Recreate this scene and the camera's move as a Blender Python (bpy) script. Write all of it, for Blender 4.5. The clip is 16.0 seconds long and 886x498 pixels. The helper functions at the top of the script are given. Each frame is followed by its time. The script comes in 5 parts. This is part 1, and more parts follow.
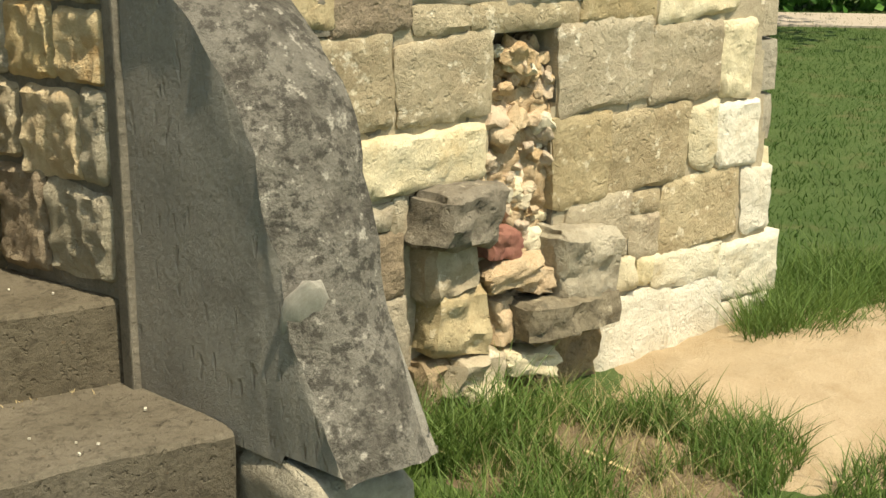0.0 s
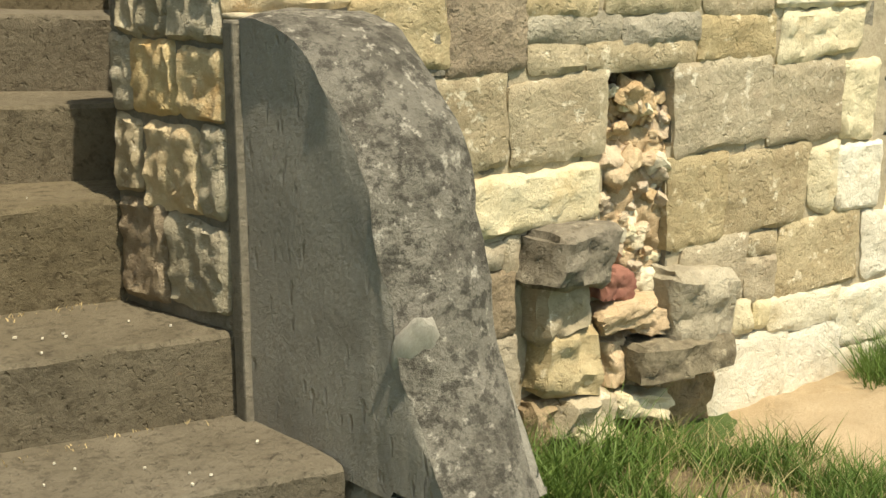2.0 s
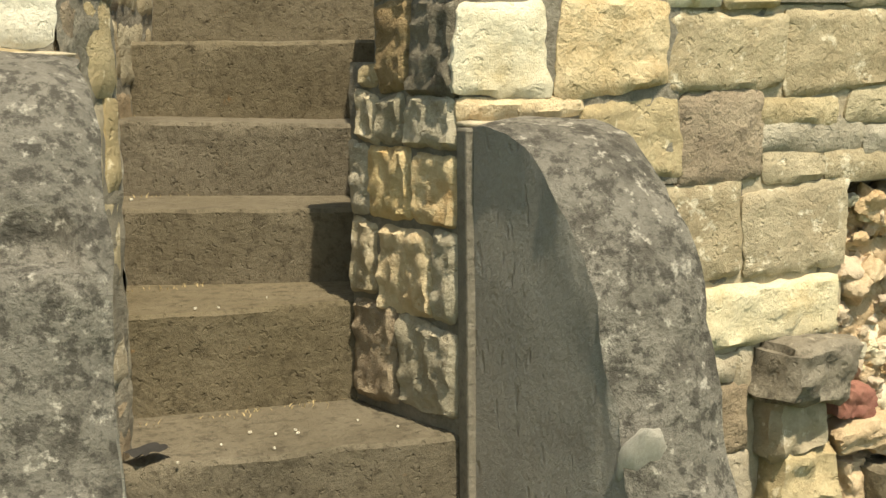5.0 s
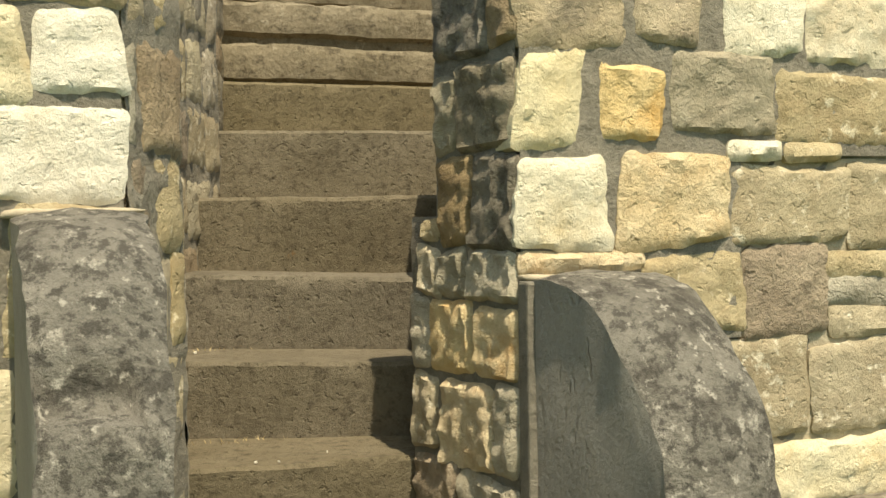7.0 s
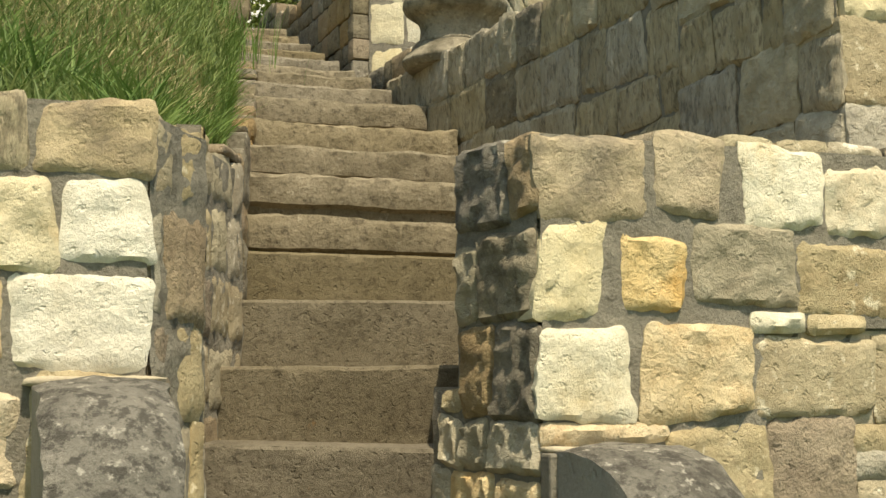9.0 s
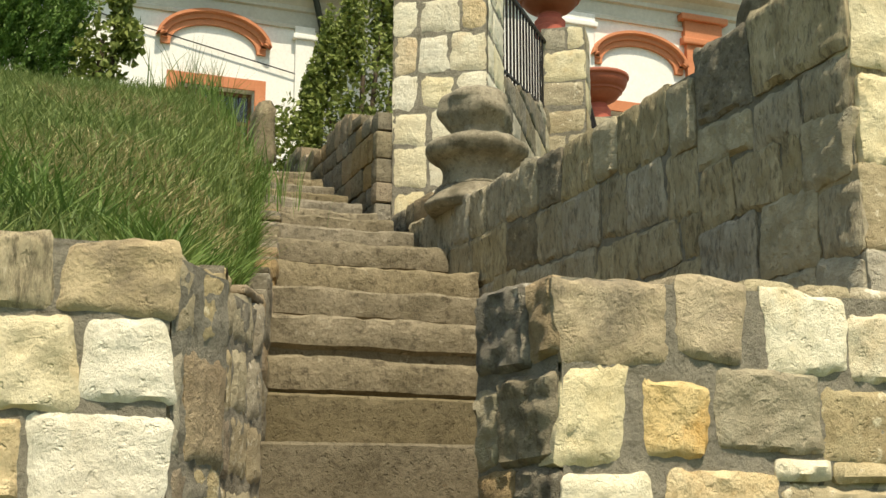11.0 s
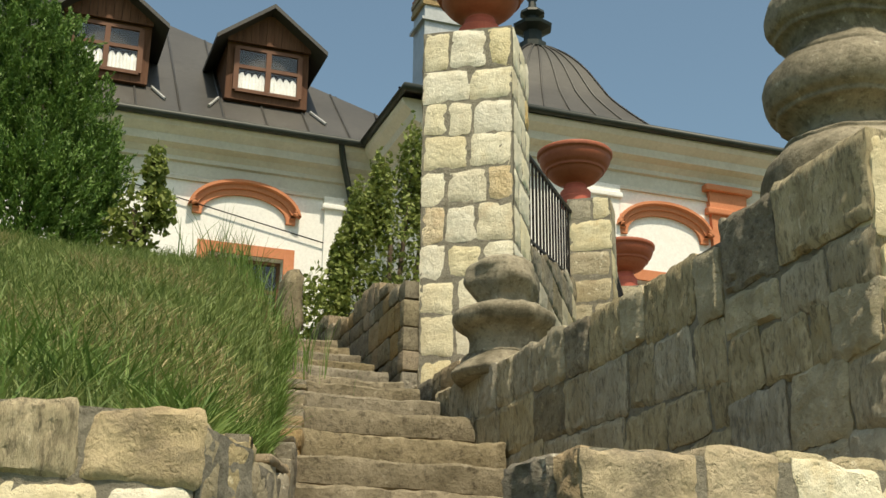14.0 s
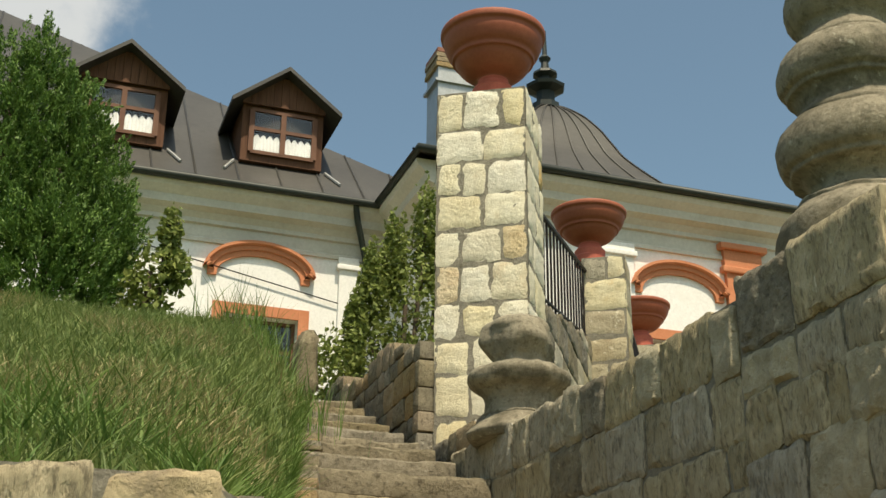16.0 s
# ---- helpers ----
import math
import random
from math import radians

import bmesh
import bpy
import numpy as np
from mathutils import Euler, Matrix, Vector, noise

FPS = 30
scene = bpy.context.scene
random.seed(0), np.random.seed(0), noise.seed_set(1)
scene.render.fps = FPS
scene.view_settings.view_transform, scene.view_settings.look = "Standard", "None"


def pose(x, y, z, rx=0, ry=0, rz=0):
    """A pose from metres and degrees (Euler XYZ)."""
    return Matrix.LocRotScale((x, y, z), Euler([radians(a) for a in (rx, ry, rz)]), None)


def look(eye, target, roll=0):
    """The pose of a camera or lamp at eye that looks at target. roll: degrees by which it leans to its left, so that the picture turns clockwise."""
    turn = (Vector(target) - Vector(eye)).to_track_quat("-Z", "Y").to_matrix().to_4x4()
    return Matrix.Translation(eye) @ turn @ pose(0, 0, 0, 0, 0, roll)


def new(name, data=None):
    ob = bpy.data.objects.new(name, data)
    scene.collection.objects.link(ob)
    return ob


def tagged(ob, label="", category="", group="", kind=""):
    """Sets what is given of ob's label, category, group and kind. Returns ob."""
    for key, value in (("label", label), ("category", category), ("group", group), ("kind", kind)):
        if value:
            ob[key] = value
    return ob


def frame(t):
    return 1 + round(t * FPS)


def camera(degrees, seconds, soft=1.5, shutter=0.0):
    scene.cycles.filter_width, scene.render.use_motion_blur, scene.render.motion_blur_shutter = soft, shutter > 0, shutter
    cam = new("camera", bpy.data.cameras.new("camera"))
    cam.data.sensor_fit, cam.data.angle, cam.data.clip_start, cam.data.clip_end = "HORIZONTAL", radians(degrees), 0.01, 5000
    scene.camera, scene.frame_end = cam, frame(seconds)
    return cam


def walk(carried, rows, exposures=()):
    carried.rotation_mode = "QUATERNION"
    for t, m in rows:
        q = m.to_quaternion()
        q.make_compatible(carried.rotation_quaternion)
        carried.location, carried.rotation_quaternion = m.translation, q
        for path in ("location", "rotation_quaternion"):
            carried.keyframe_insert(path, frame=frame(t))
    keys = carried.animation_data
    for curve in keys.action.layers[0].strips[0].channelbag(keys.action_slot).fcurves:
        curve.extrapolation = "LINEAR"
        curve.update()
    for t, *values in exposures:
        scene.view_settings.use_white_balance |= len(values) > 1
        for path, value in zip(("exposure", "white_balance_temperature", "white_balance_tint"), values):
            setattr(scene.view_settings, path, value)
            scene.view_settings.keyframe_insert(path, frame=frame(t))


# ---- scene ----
cam = camera(38.0, 16.0)
EYE = (-1.08, -2.19, 1.15)
# seconds, tilt, roll, heading: a pan and tilt on a tripod
ROWS = [
    (0, 74.61, -0.47, -40.86),
    (0.5, 74.83, -0.34, -40.41),
    (1, 75.26, -0.29, -39.31),
    (1.5, 75.79, -0.23, -37.75),
    (2, 76.30, -0.08, -35.82),
    (2.5, 76.67, 0.04, -34.09),
    (3, 77.28, 0.17, -32.09),
    (3.5, 78.04, 0.30, -30.32),
    (4, 78.93, 0.42, -28.54),
    (6.5, 85.87, 0.83, -23.26),
    (7, 87.93, 0.87, -22.92),
    (7.5, 89.79, 0.81, -22.75),
    (8, 91.97, 0.70, -22.49),
    (8.5, 93.74, 0.59, -22.24),
    (9, 95.50, 0.50, -21.95),
    (11.5, 103.29, -0.28, -20.97),
    (12, 104.71, -0.41, -20.81),
    (12.5, 105.98, -0.46, -20.55),
    (13, 107.08, -0.48, -20.41),
    (13.5, 108.15, -0.51, -20.19),
    (14, 109.32, -0.58, -20.00),
    (14.5, 110.19, -0.63, -19.82),
    (15, 110.97, -0.71, -19.64),
    (15.5, 111.61, -0.48, -19.38),
    (16, 111.98, -0.50, -19.28),
]
walk(cam, [(t, pose(*EYE, a, b, c)) for t, a, b, c in ROWS],
     [(0.0, 0.36), (2.0, 0.42), (4.0, 0.50), (7.0, 0.46), (9.0, 0.38), (11.5, 0.32), (13.5, 0.22), (16.0, 0.18)])

# ---------------- world and sun ----------------
SUN_DIR = Vector((0.015, -0.43, 0.88)).normalized()
world = bpy.data.worlds.new("sky")
scene.world = world
world.use_nodes = True
wn = world.node_tree.nodes
sky = wn.new("ShaderNodeTexSky")
sky.sky_type = "NISHITA"
sky.sun_disc = False
sky.sun_elevation = math.asin(SUN_DIR.z)
sky.sun_rotation = math.atan2(SUN_DIR.x, SUN_DIR.y)
sky.air_density, sky.dust_density, sky.ozone_density = 0.9, 2.2, 0.2
wn["Background"].inputs["Strength"].default_value = 0.14
haze = wn.new("ShaderNodeMix")
haze.data_type, haze.blend_type = "RGBA", "MULTIPLY"
haze.inputs[0].default_value, haze.inputs[7].default_value = 1.0, (0.97, 1.03, 0.86, 1)
world.node_tree.links.new(sky.outputs[0], haze.inputs[6])
# a bank of fair-weather cloud over the house
wl = world.node_tree.links
wco = wn.new("ShaderNodeTexCoord")
toward = wn.new("ShaderNodeVectorMath")
toward.operation = "DOT_PRODUCT"
toward.inputs[1].default_value = Vector((-0.03, 0.845, 0.535)).normalized()
wl.new(wco.outputs["Generated"], toward.inputs[0])
puff = wn.new("ShaderNodeTexNoise")
puff.inputs["Scale"].default_value, puff.inputs["Detail"].default_value, puff.inputs["Roughness"].default_value = 9.0, 9.0, 0.6
wl.new(wco.outputs["Generated"], puff.inputs["Vector"])
billow = wn.new("ShaderNodeMath")
billow.operation = "MULTIPLY_ADD"
billow.inputs[1].default_value = 0.022
wl.new(puff.outputs[0], billow.inputs[0])
wl.new(toward.outputs["Value"], billow.inputs[2])
cover = wn.new("ShaderNodeMapRange")
cover.interpolation_type = "SMOOTHSTEP"
cover.inputs[1].default_value, cover.inputs[2].default_value = 1.0055, 1.0125
wl.new(billow.outputs[0], cover.inputs[0])
cloud = wn.new("ShaderNodeMix")
cloud.data_type = "RGBA"
cloud.inputs[7].default_value = (4.3, 4.4, 4.3, 1)
wl.new(cover.outputs[0], cloud.inputs[0])
wl.new(haze.outputs[2], cloud.inputs[6])
wl.new(cloud.outputs[2], wn["Background"].inputs["Color"])
sun_data = bpy.data.lights.new("sun", "SUN")
sun_data.energy, sun_data.angle, sun_data.color = 4.9, radians(0.55), (1.0, 0.87, 0.655)
sun = new("sun", sun_data)
sun.matrix_world = look(SUN_DIR * 60, (0, 0, 0))

# ---------------- materials ----------------


def mixc(nt, fac, a, b, mode="MIX"):
    n = nt.nodes.new("ShaderNodeMix")
    n.data_type, n.blend_type = "RGBA", mode
    for sock, val in ((n.inputs[0], fac), (n.inputs[6], a), (n.inputs[7], b)):
        if isinstance(val, (int, float)):
            sock.default_value = val
        elif isinstance(val, tuple):
            sock.default_value = (*val, 1)
        else:
            nt.links.new(val, sock)
    return n.outputs[2]


def ramp(nt, src, lo, hi, a=0.0, b=1.0):
    n = nt.nodes.new("ShaderNodeMapRange")
    nt.links.new(src, n.inputs[0])
    for k, v in zip((1, 2, 3, 4), (lo, hi, a, b)):
        n.inputs[k].default_value = v
    return n.outputs[0]


def tex(nt, coord, scale, detail=5.0, rough=0.6, kind="ShaderNodeTexNoise"):
    n = nt.nodes.new(kind)
    nt.links.new(coord, n.inputs["Vector"])
    n.inputs["Scale"].default_value = scale
    if kind == "ShaderNodeTexNoise":
        n.inputs["Detail"].default_value, n.inputs["Roughness"].default_value = detail, rough
    return n


def surface(name, base, second, stain=None, scale=6.0, fine=60.0, rough=0.85, bump=0.4, depth=0.004, vary=0.0,
            pits=0.0, metal=0.0, stretch=(1, 1, 1), stain_at=(0.55, 0.75), strokes=0.0, spots=None, spot_at=(0.62, 0.66), mottle=None, mottle_at=(0.50, 0.60), mottle_scale=28.0, mottle_max=0.75):
    """A weathered surface: two colours mixed at a coarse scale, a fine grain, stains, and relief."""
    mat = bpy.data.materials.new(name)
    mat.use_nodes = True
    nt = mat.node_tree
    bsdf = nt.nodes["Principled BSDF"]
    tc = nt.nodes.new("ShaderNodeTexCoord")
    mp = nt.nodes.new("ShaderNodeMapping")
    mp.inputs["Scale"].default_value = stretch
    info = nt.nodes.new("ShaderNodeObjectInfo")
    shift = nt.nodes.new("ShaderNodeVectorMath")
    shift.operation = "MULTIPLY_ADD"
    comb = nt.nodes.new("ShaderNodeCombineXYZ")
    for k in range(3):
        nt.links.new(info.outputs["Random"], comb.inputs[k])
    nt.links.new(comb.outputs[0], shift.inputs[0])
    shift.inputs[1].default_value = (37.0, 91.0, 53.0)
    nt.links.new(tc.outputs["Object"], shift.inputs[2])
    nt.links.new(shift.outputs[0], mp.inputs["Vector"])
    co = mp.outputs[0]
    coarse = tex(nt, co, scale, 6, 0.62).outputs[0]
    grain = tex(nt, co, fine, 4, 0.7).outputs[0]
    col = mixc(nt, ramp(nt, coarse, 0.35, 0.65), base, second)
    col = mixc(nt, ramp(nt, grain, 0.3, 0.7, 0.0, 0.30), col, tuple(c * 0.45 for c in base))
    if stain:
        blot = tex(nt, co, scale * 0.55 + 1.3, 7, 0.7).outputs[0]
        col = mixc(nt, ramp(nt, blot, *stain_at), col, stain)
    if spots:
        sp = tex(nt, co, scale * 4.1, 5, 0.65).outputs[0]
        col = mixc(nt, ramp(nt, sp, *spot_at), col, spots)
    if mottle:
        mo = tex(nt, co, mottle_scale, 9, 0.74).outputs[0]
        col = mixc(nt, ramp(nt, mo, *mottle_at, 0.0, mottle_max), col, mottle)
        mo2 = tex(nt, co, mottle_scale * 3.7, 6, 0.7).outputs[0]
        col = mixc(nt, ramp(nt, mo2, 0.55, 0.70, 0.0, mottle_max * 0.35), col, mottle)
    if vary:
        hsv = nt.nodes.new("ShaderNodeHueSaturation")
        nt.links.new(ramp(nt, info.outputs["Random"], 0, 1, 1 - vary, 1 + vary * 0.7), hsv.inputs["Value"])
        rnd = nt.nodes.new("ShaderNodeMath")
        rnd.operation = "FRACT"
        mul = nt.nodes.new("ShaderNodeMath")
        mul.operation = "MULTIPLY"
        mul.inputs[1].default_value = 17.31
        nt.links.new(info.outputs["Random"], mul.inputs[0])
        nt.links.new(mul.outputs[0], rnd.inputs[0])
        nt.links.new(ramp(nt, rnd.outputs[0], 0, 1, 0.75, 1.2), hsv.inputs["Saturation"])
        nt.links.new(col, hsv.inputs["Color"])
        col = hsv.outputs[0]
    nt.links.new(col, bsdf.inputs["Base Color"])
    bsdf.inputs["Roughness"].default_value, bsdf.inputs["Metallic"].default_value = rough, metal
    bsdf.inputs["Specular IOR Level"].default_value = 0.3
    h = nt.nodes.new("ShaderNodeMath")
    h.operation = "MULTIPLY_ADD"
    nt.links.new(tex(nt, co, fine * 0.35, 8, 0.72).outputs[0], h.inputs[0])
    h.inputs[1].default_value = 1.0
    nt.links.new(coarse, h.inputs[2])
    height = h.outputs[0]
    if pits:
        vo = tex(nt, co, fine * 0.45, 3, 0.6).outputs[0]
        p = nt.nodes.new("ShaderNodeMath")
        p.operation = "ADD"
        nt.links.new(ramp(nt, vo, 0.30, 0.40, -pits, 0.0), p.inputs[0])
        nt.links.new(height, p.inputs[1])
        height = p.outputs[0]
    if strokes:
        m2 = nt.nodes.new("ShaderNodeMapping")
        m2.inputs["Scale"].default_value = (1.0, 1.0, 0.34)
        m2.inputs["Rotation"].default_value = (0.45, 0.0, 0.0)
        nt.links.new(shift.outputs[0], m2.inputs["Vector"])
        st = tex(nt, m2.outputs[0], 42.0, 2, 0.5).outputs[0]
        p = nt.nodes.new("ShaderNodeMath")
        p.operation = "ADD"
        nt.links.new(ramp(nt, st, 0.30, 0.38, -strokes, 0.0), p.inputs[0])
        nt.links.new(height, p.inputs[1])
        height = p.outputs[0]
    bn = nt.nodes.new("ShaderNodeBump")
    bn.inputs["Strength"].default_value, bn.inputs["Distance"].default_value = bump, depth
    nt.links.new(height, bn.inputs["Height"])
    nt.links.new(bn.outputs[0], bsdf.inputs["Normal"])
    return mat


def leafy(name, a, b, scale=3.0, rough=0.55, trans=0.25):
    mat = bpy.data.materials.new(name)
    mat.use_nodes = True
    nt = mat.node_tree
    bsdf = nt.nodes["Principled BSDF"]
    geo = nt.nodes.new("ShaderNodeNewGeometry")
    tc = nt.nodes.new("ShaderNodeTexCoord")
    big = tex(nt, tc.outputs["Object"], scale, 4, 0.6).outputs[0]
    col = mixc(nt, geo.outputs["Random Per Island"], a, b)
    col = mixc(nt, ramp(nt, big, 0.35, 0.7, 0.0, 0.5), col, tuple(0.5 * (x + y) * 1.25 for x, y in zip(a, b)))
    nt.links.new(col, bsdf.inputs["Base Color"])
    bsdf.inputs["Roughness"].default_value = rough
    bsdf.inputs["Specular IOR Level"].default_value = 0.25
    tr = nt.nodes.new("ShaderNodeBsdfTranslucent")
    nt.links.new(col, tr.inputs["Color"])
    mx = nt.nodes.new("ShaderNodeMixShader")
    mx.inputs[0].default_value = trans
    nt.links.new(bsdf.outputs[0], mx.inputs[1])
    nt.links.new(tr.outputs[0], mx.inputs[2])
    nt.links.new(mx.outputs[0], nt.nodes["Material Output"].inputs["Surface"])
    return mat


STONE = {
    "c": surface("cream_limestone", (0.66, 0.575, 0.38), (0.78, 0.71, 0.51), (0.56, 0.43, 0.24), vary=0.08, pits=0.32, bump=0.9, depth=0.011, scale=7, fine=90, mottle=(0.42, 0.34, 0.21), mottle_at=(0.58, 0.74), mottle_scale=11, mottle_max=0.35),
    "o": surface("ochre_sandstone", (0.66, 0.51, 0.28), (0.745, 0.62, 0.39), (0.59, 0.37, 0.16), vary=0.06, pits=0.28, bump=1.0, depth=0.014, scale=7, fine=80, mottle=(0.46, 0.27, 0.10), mottle_at=(0.52, 0.70), mottle_scale=9, mottle_max=0.55),
    "g": surface("grey_limestone", (0.36, 0.315, 0.215), (0.52, 0.46, 0.33), (0.24, 0.20, 0.13), vary=0.12, pits=0.36, bump=0.95, depth=0.012, scale=7, fine=80, mottle=(0.20, 0.17, 0.115), mottle_at=(0.52, 0.70), mottle_scale=13, mottle_max=0.5),
    "b": surface("brown_sandstone", (0.30, 0.22, 0.125), (0.44, 0.34, 0.20), (0.17, 0.12, 0.07), vary=0.12, pits=0.28, bump=1.0, depth=0.013, scale=7, fine=80, mottle=(0.13, 0.095, 0.055), mottle_at=(0.52, 0.64), mottle_max=0.65),
    "t": surface("tan_limestone", (0.41, 0.335, 0.21), (0.54, 0.465, 0.31), (0.29, 0.22, 0.13), vary=0.10, pits=0.32, bump=0.95, depth=0.012, scale=6, fine=85, spots=(0.70, 0.63, 0.47), spot_at=(0.58, 0.66), mottle=(0.26, 0.20, 0.12), mottle_at=(0.52, 0.70), mottle_scale=12, mottle_max=0.5),
    "w": surface("white_limestone", (0.72, 0.65, 0.48), (0.82, 0.77, 0.61), (0.58, 0.48, 0.30), vary=0.05, pits=0.32, bump=0.9, depth=0.011, scale=7, fine=85, mottle=(0.46, 0.39, 0.27), mottle_at=(0.58, 0.74), mottle_scale=11, mottle_max=0.35),
    "d": surface("dark_weathered_stone", (0.20, 0.17, 0.115), (0.30, 0.26, 0.18), (0.10, 0.085, 0.06), vary=0.14, pits=0.32, bump=1.0, depth=0.012, scale=6, fine=70, spots=(0.44, 0.39, 0.28), spot_at=(0.60, 0.70), mottle=(0.075, 0.062, 0.042), mottle_at=(0.50, 0.62), mottle_max=0.7),
    "s": surface("rain_stained_sandstone", (0.46, 0.355, 0.19), (0.58, 0.465, 0.275), (0.19, 0.155, 0.10), vary=0.06, pits=0.2, bump=1.0, depth=0.013, scale=6, fine=80, stain_at=(0.47, 0.66), mottle=(0.24, 0.18, 0.10), mottle_at=(0.52, 0.68), mottle_scale=14, mottle_max=0.5),
    "p": surface("weathered_block_stone", (0.385, 0.325, 0.21), (0.53, 0.455, 0.31), (0.22, 0.18, 0.11), vary=0.16, pits=0.32, bump=1.0, depth=0.013, scale=5, fine=70, spots=(0.56, 0.50, 0.37), spot_at=(0.62, 0.72), mottle=(0.10, 0.083, 0.055), mottle_at=(0.50, 0.62), mottle_max=0.7, stretch=(2.0, 2.0, 0.5)),
}
MORTAR = surface("grey_mortar", (0.22, 0.20, 0.155), (0.31, 0.28, 0.215), (0.14, 0.12, 0.09), scale=12, fine=160, bump=1.0, depth=0.010, mottle=(0.11, 0.095, 0.07), mottle_at=(0.52, 0.66), mottle_max=0.6)
MORTAR_PALE = surface("pale_lime_mortar", (0.42, 0.36, 0.25), (0.50, 0.43, 0.30), (0.26, 0.21, 0.14), scale=12, fine=140, bump=0.8, depth=0.007)
CONCRETE = surface("weathered_brown_concrete", (0.139, 0.115, 0.069), (0.197, 0.166, 0.108), (0.080, 0.066, 0.039), scale=4, fine=130, bump=0.9, depth=0.009, pits=0.6, vary=0.06, spots=(0.227, 0.126, 0.046), spot_at=(0.68, 0.76), mottle=(0.055, 0.044, 0.025), mottle_at=(0.50, 0.64), mottle_scale=40, mottle_max=0.7)
SLABSTONE = surface("worn_step_stone", (0.195, 0.164, 0.105), (0.289, 0.246, 0.168), (0.094, 0.076, 0.047), scale=5, fine=90, bump=1.0, depth=0.012, vary=0.10, spots=(0.359, 0.320, 0.234), spot_at=(0.62, 0.72), mottle=(0.062, 0.049, 0.030), mottle_at=(0.50, 0.64), mottle_max=0.75)
SLATE = surface("dark_grey_tooled_stone", (0.31, 0.29, 0.24), (0.385, 0.36, 0.30), (0.21, 0.19, 0.155), scale=4, fine=120, bump=1.0, depth=0.012, rough=0.75, strokes=0.55, spots=(0.386, 0.322, 0.232), spot_at=(0.70, 0.78), mottle=(0.17, 0.153, 0.12), mottle_at=(0.54, 0.72), mottle_scale=12, mottle_max=0.4)
SLATE_EDGE = surface("rough_lichen_stone", (0.185, 0.172, 0.140), (0.27, 0.25, 0.205), (0.11, 0.10, 0.08), scale=9, fine=110, bump=1.0, depth=0.016, stain_at=(0.5, 0.62), spots=(0.44, 0.41, 0.34), spot_at=(0.58, 0.66), mottle=(0.055, 0.05, 0.04), mottle_at=(0.49, 0.57), mottle_scale=34, mottle_max=0.8)
SCAR = surface("fresh_chipped_stone", (0.36, 0.335, 0.28), (0.44, 0.41, 0.345), scale=8, fine=120, bump=0.5, depth=0.004)
RUBBLE = surface("crumbling_orange_core", (0.58, 0.43, 0.27), (0.68, 0.55, 0.37), (0.36, 0.22, 0.11), scale=16, fine=150, bump=1.0, depth=0.012, vary=0.12)
REDSTONE = surface("red_brown_stone", (0.24, 0.10, 0.075), (0.32, 0.16, 0.11), scale=14, fine=120, bump=0.8, depth=0.006)
EARTH = surface("dry_earth", (0.17, 0.125, 0.075), (0.25, 0.19, 0.115), (0.11, 0.085, 0.05), scale=7, fine=90, bump=0.9, depth=0.012)
SAND = surface("yellow_building_sand", (0.46, 0.35, 0.21), (0.54, 0.425, 0.27), (0.36, 0.26, 0.14), scale=7, fine=220, bump=1.0, depth=0.010, mottle=(0.258, 0.181, 0.095), mottle_at=(0.58, 0.72), mottle_max=0.5)
TURF = surface("grassy_soil", (0.054, 0.095, 0.018), (0.077, 0.117, 0.029), (0.135, 0.117, 0.050), scale=3, fine=60, bump=0.8, depth=0.02)
BLADE = leafy("grass_blades", (0.058, 0.118, 0.02), (0.17, 0.24, 0.06), 1.5, trans=0.3)
BANK_BLADE = leafy("bank_grass_blades", (0.062, 0.118, 0.022), (0.25, 0.29, 0.10), 1.6, trans=0.3)
BLADE_BROWN = leafy("withered_grass", (0.27, 0.23, 0.10), (0.42, 0.37, 0.19), 1.2, trans=0.2)
BLADE_FAR = leafy("mown_lawn", (0.030, 0.070, 0.009), (0.062, 0.118, 0.019), 0.6, trans=0.25)
STRAW = surface("dry_straw", (0.55, 0.43, 0.22), (0.62, 0.50, 0.28), scale=20, fine=100)
CONIFER = leafy("juniper_foliage", (0.043, 0.10, 0.017), (0.165, 0.265, 0.055), 2.5, trans=0.2)
BUSHLEAF = leafy("bush_leaves", (0.09, 0.13, 0.025), (0.27, 0.31, 0.085), 2.0, trans=0.3)
HEDGELEAF = leafy("hedge_leaves", (0.05, 0.14, 0.02), (0.11, 0.24, 0.04), 0.8, trans=0.25)
BARK = surface("brown_bark", (0.075, 0.055, 0.035), (0.12, 0.09, 0.06), scale=14, fine=70, bump=1.0, depth=0.01)
PLASTER = surface("white_lime_plaster", (0.83, 0.82, 0.79), (0.87, 0.865, 0.84), (0.76, 0.75, 0.71), scale=0.7, fine=18, bump=0.25, depth=0.004)
CORNICE = surface("grey_white_cornice", (0.56, 0.54, 0.47), (0.63, 0.61, 0.54), (0.46, 0.43, 0.36), scale=0.8, fine=14, bump=0.2, depth=0.004)
ORANGE = surface("orange_painted_plaster", (0.55, 0.215, 0.105), (0.60, 0.25, 0.13), (0.47, 0.175, 0.08), scale=1.5, fine=22, bump=0.2, depth=0.003)
ROOFTIN = surface("dark_grey_sheet_roof", (0.062, 0.060, 0.056), (0.085, 0.082, 0.075), (0.048, 0.046, 0.042), scale=0.8, fine=12, rough=0.48, bump=0.15, depth=0.004, metal=0.25)
GUTTER = surface("black_green_gutter", (0.022, 0.028, 0.024), (0.035, 0.042, 0.036), scale=3, fine=30, rough=0.5, bump=0.1)
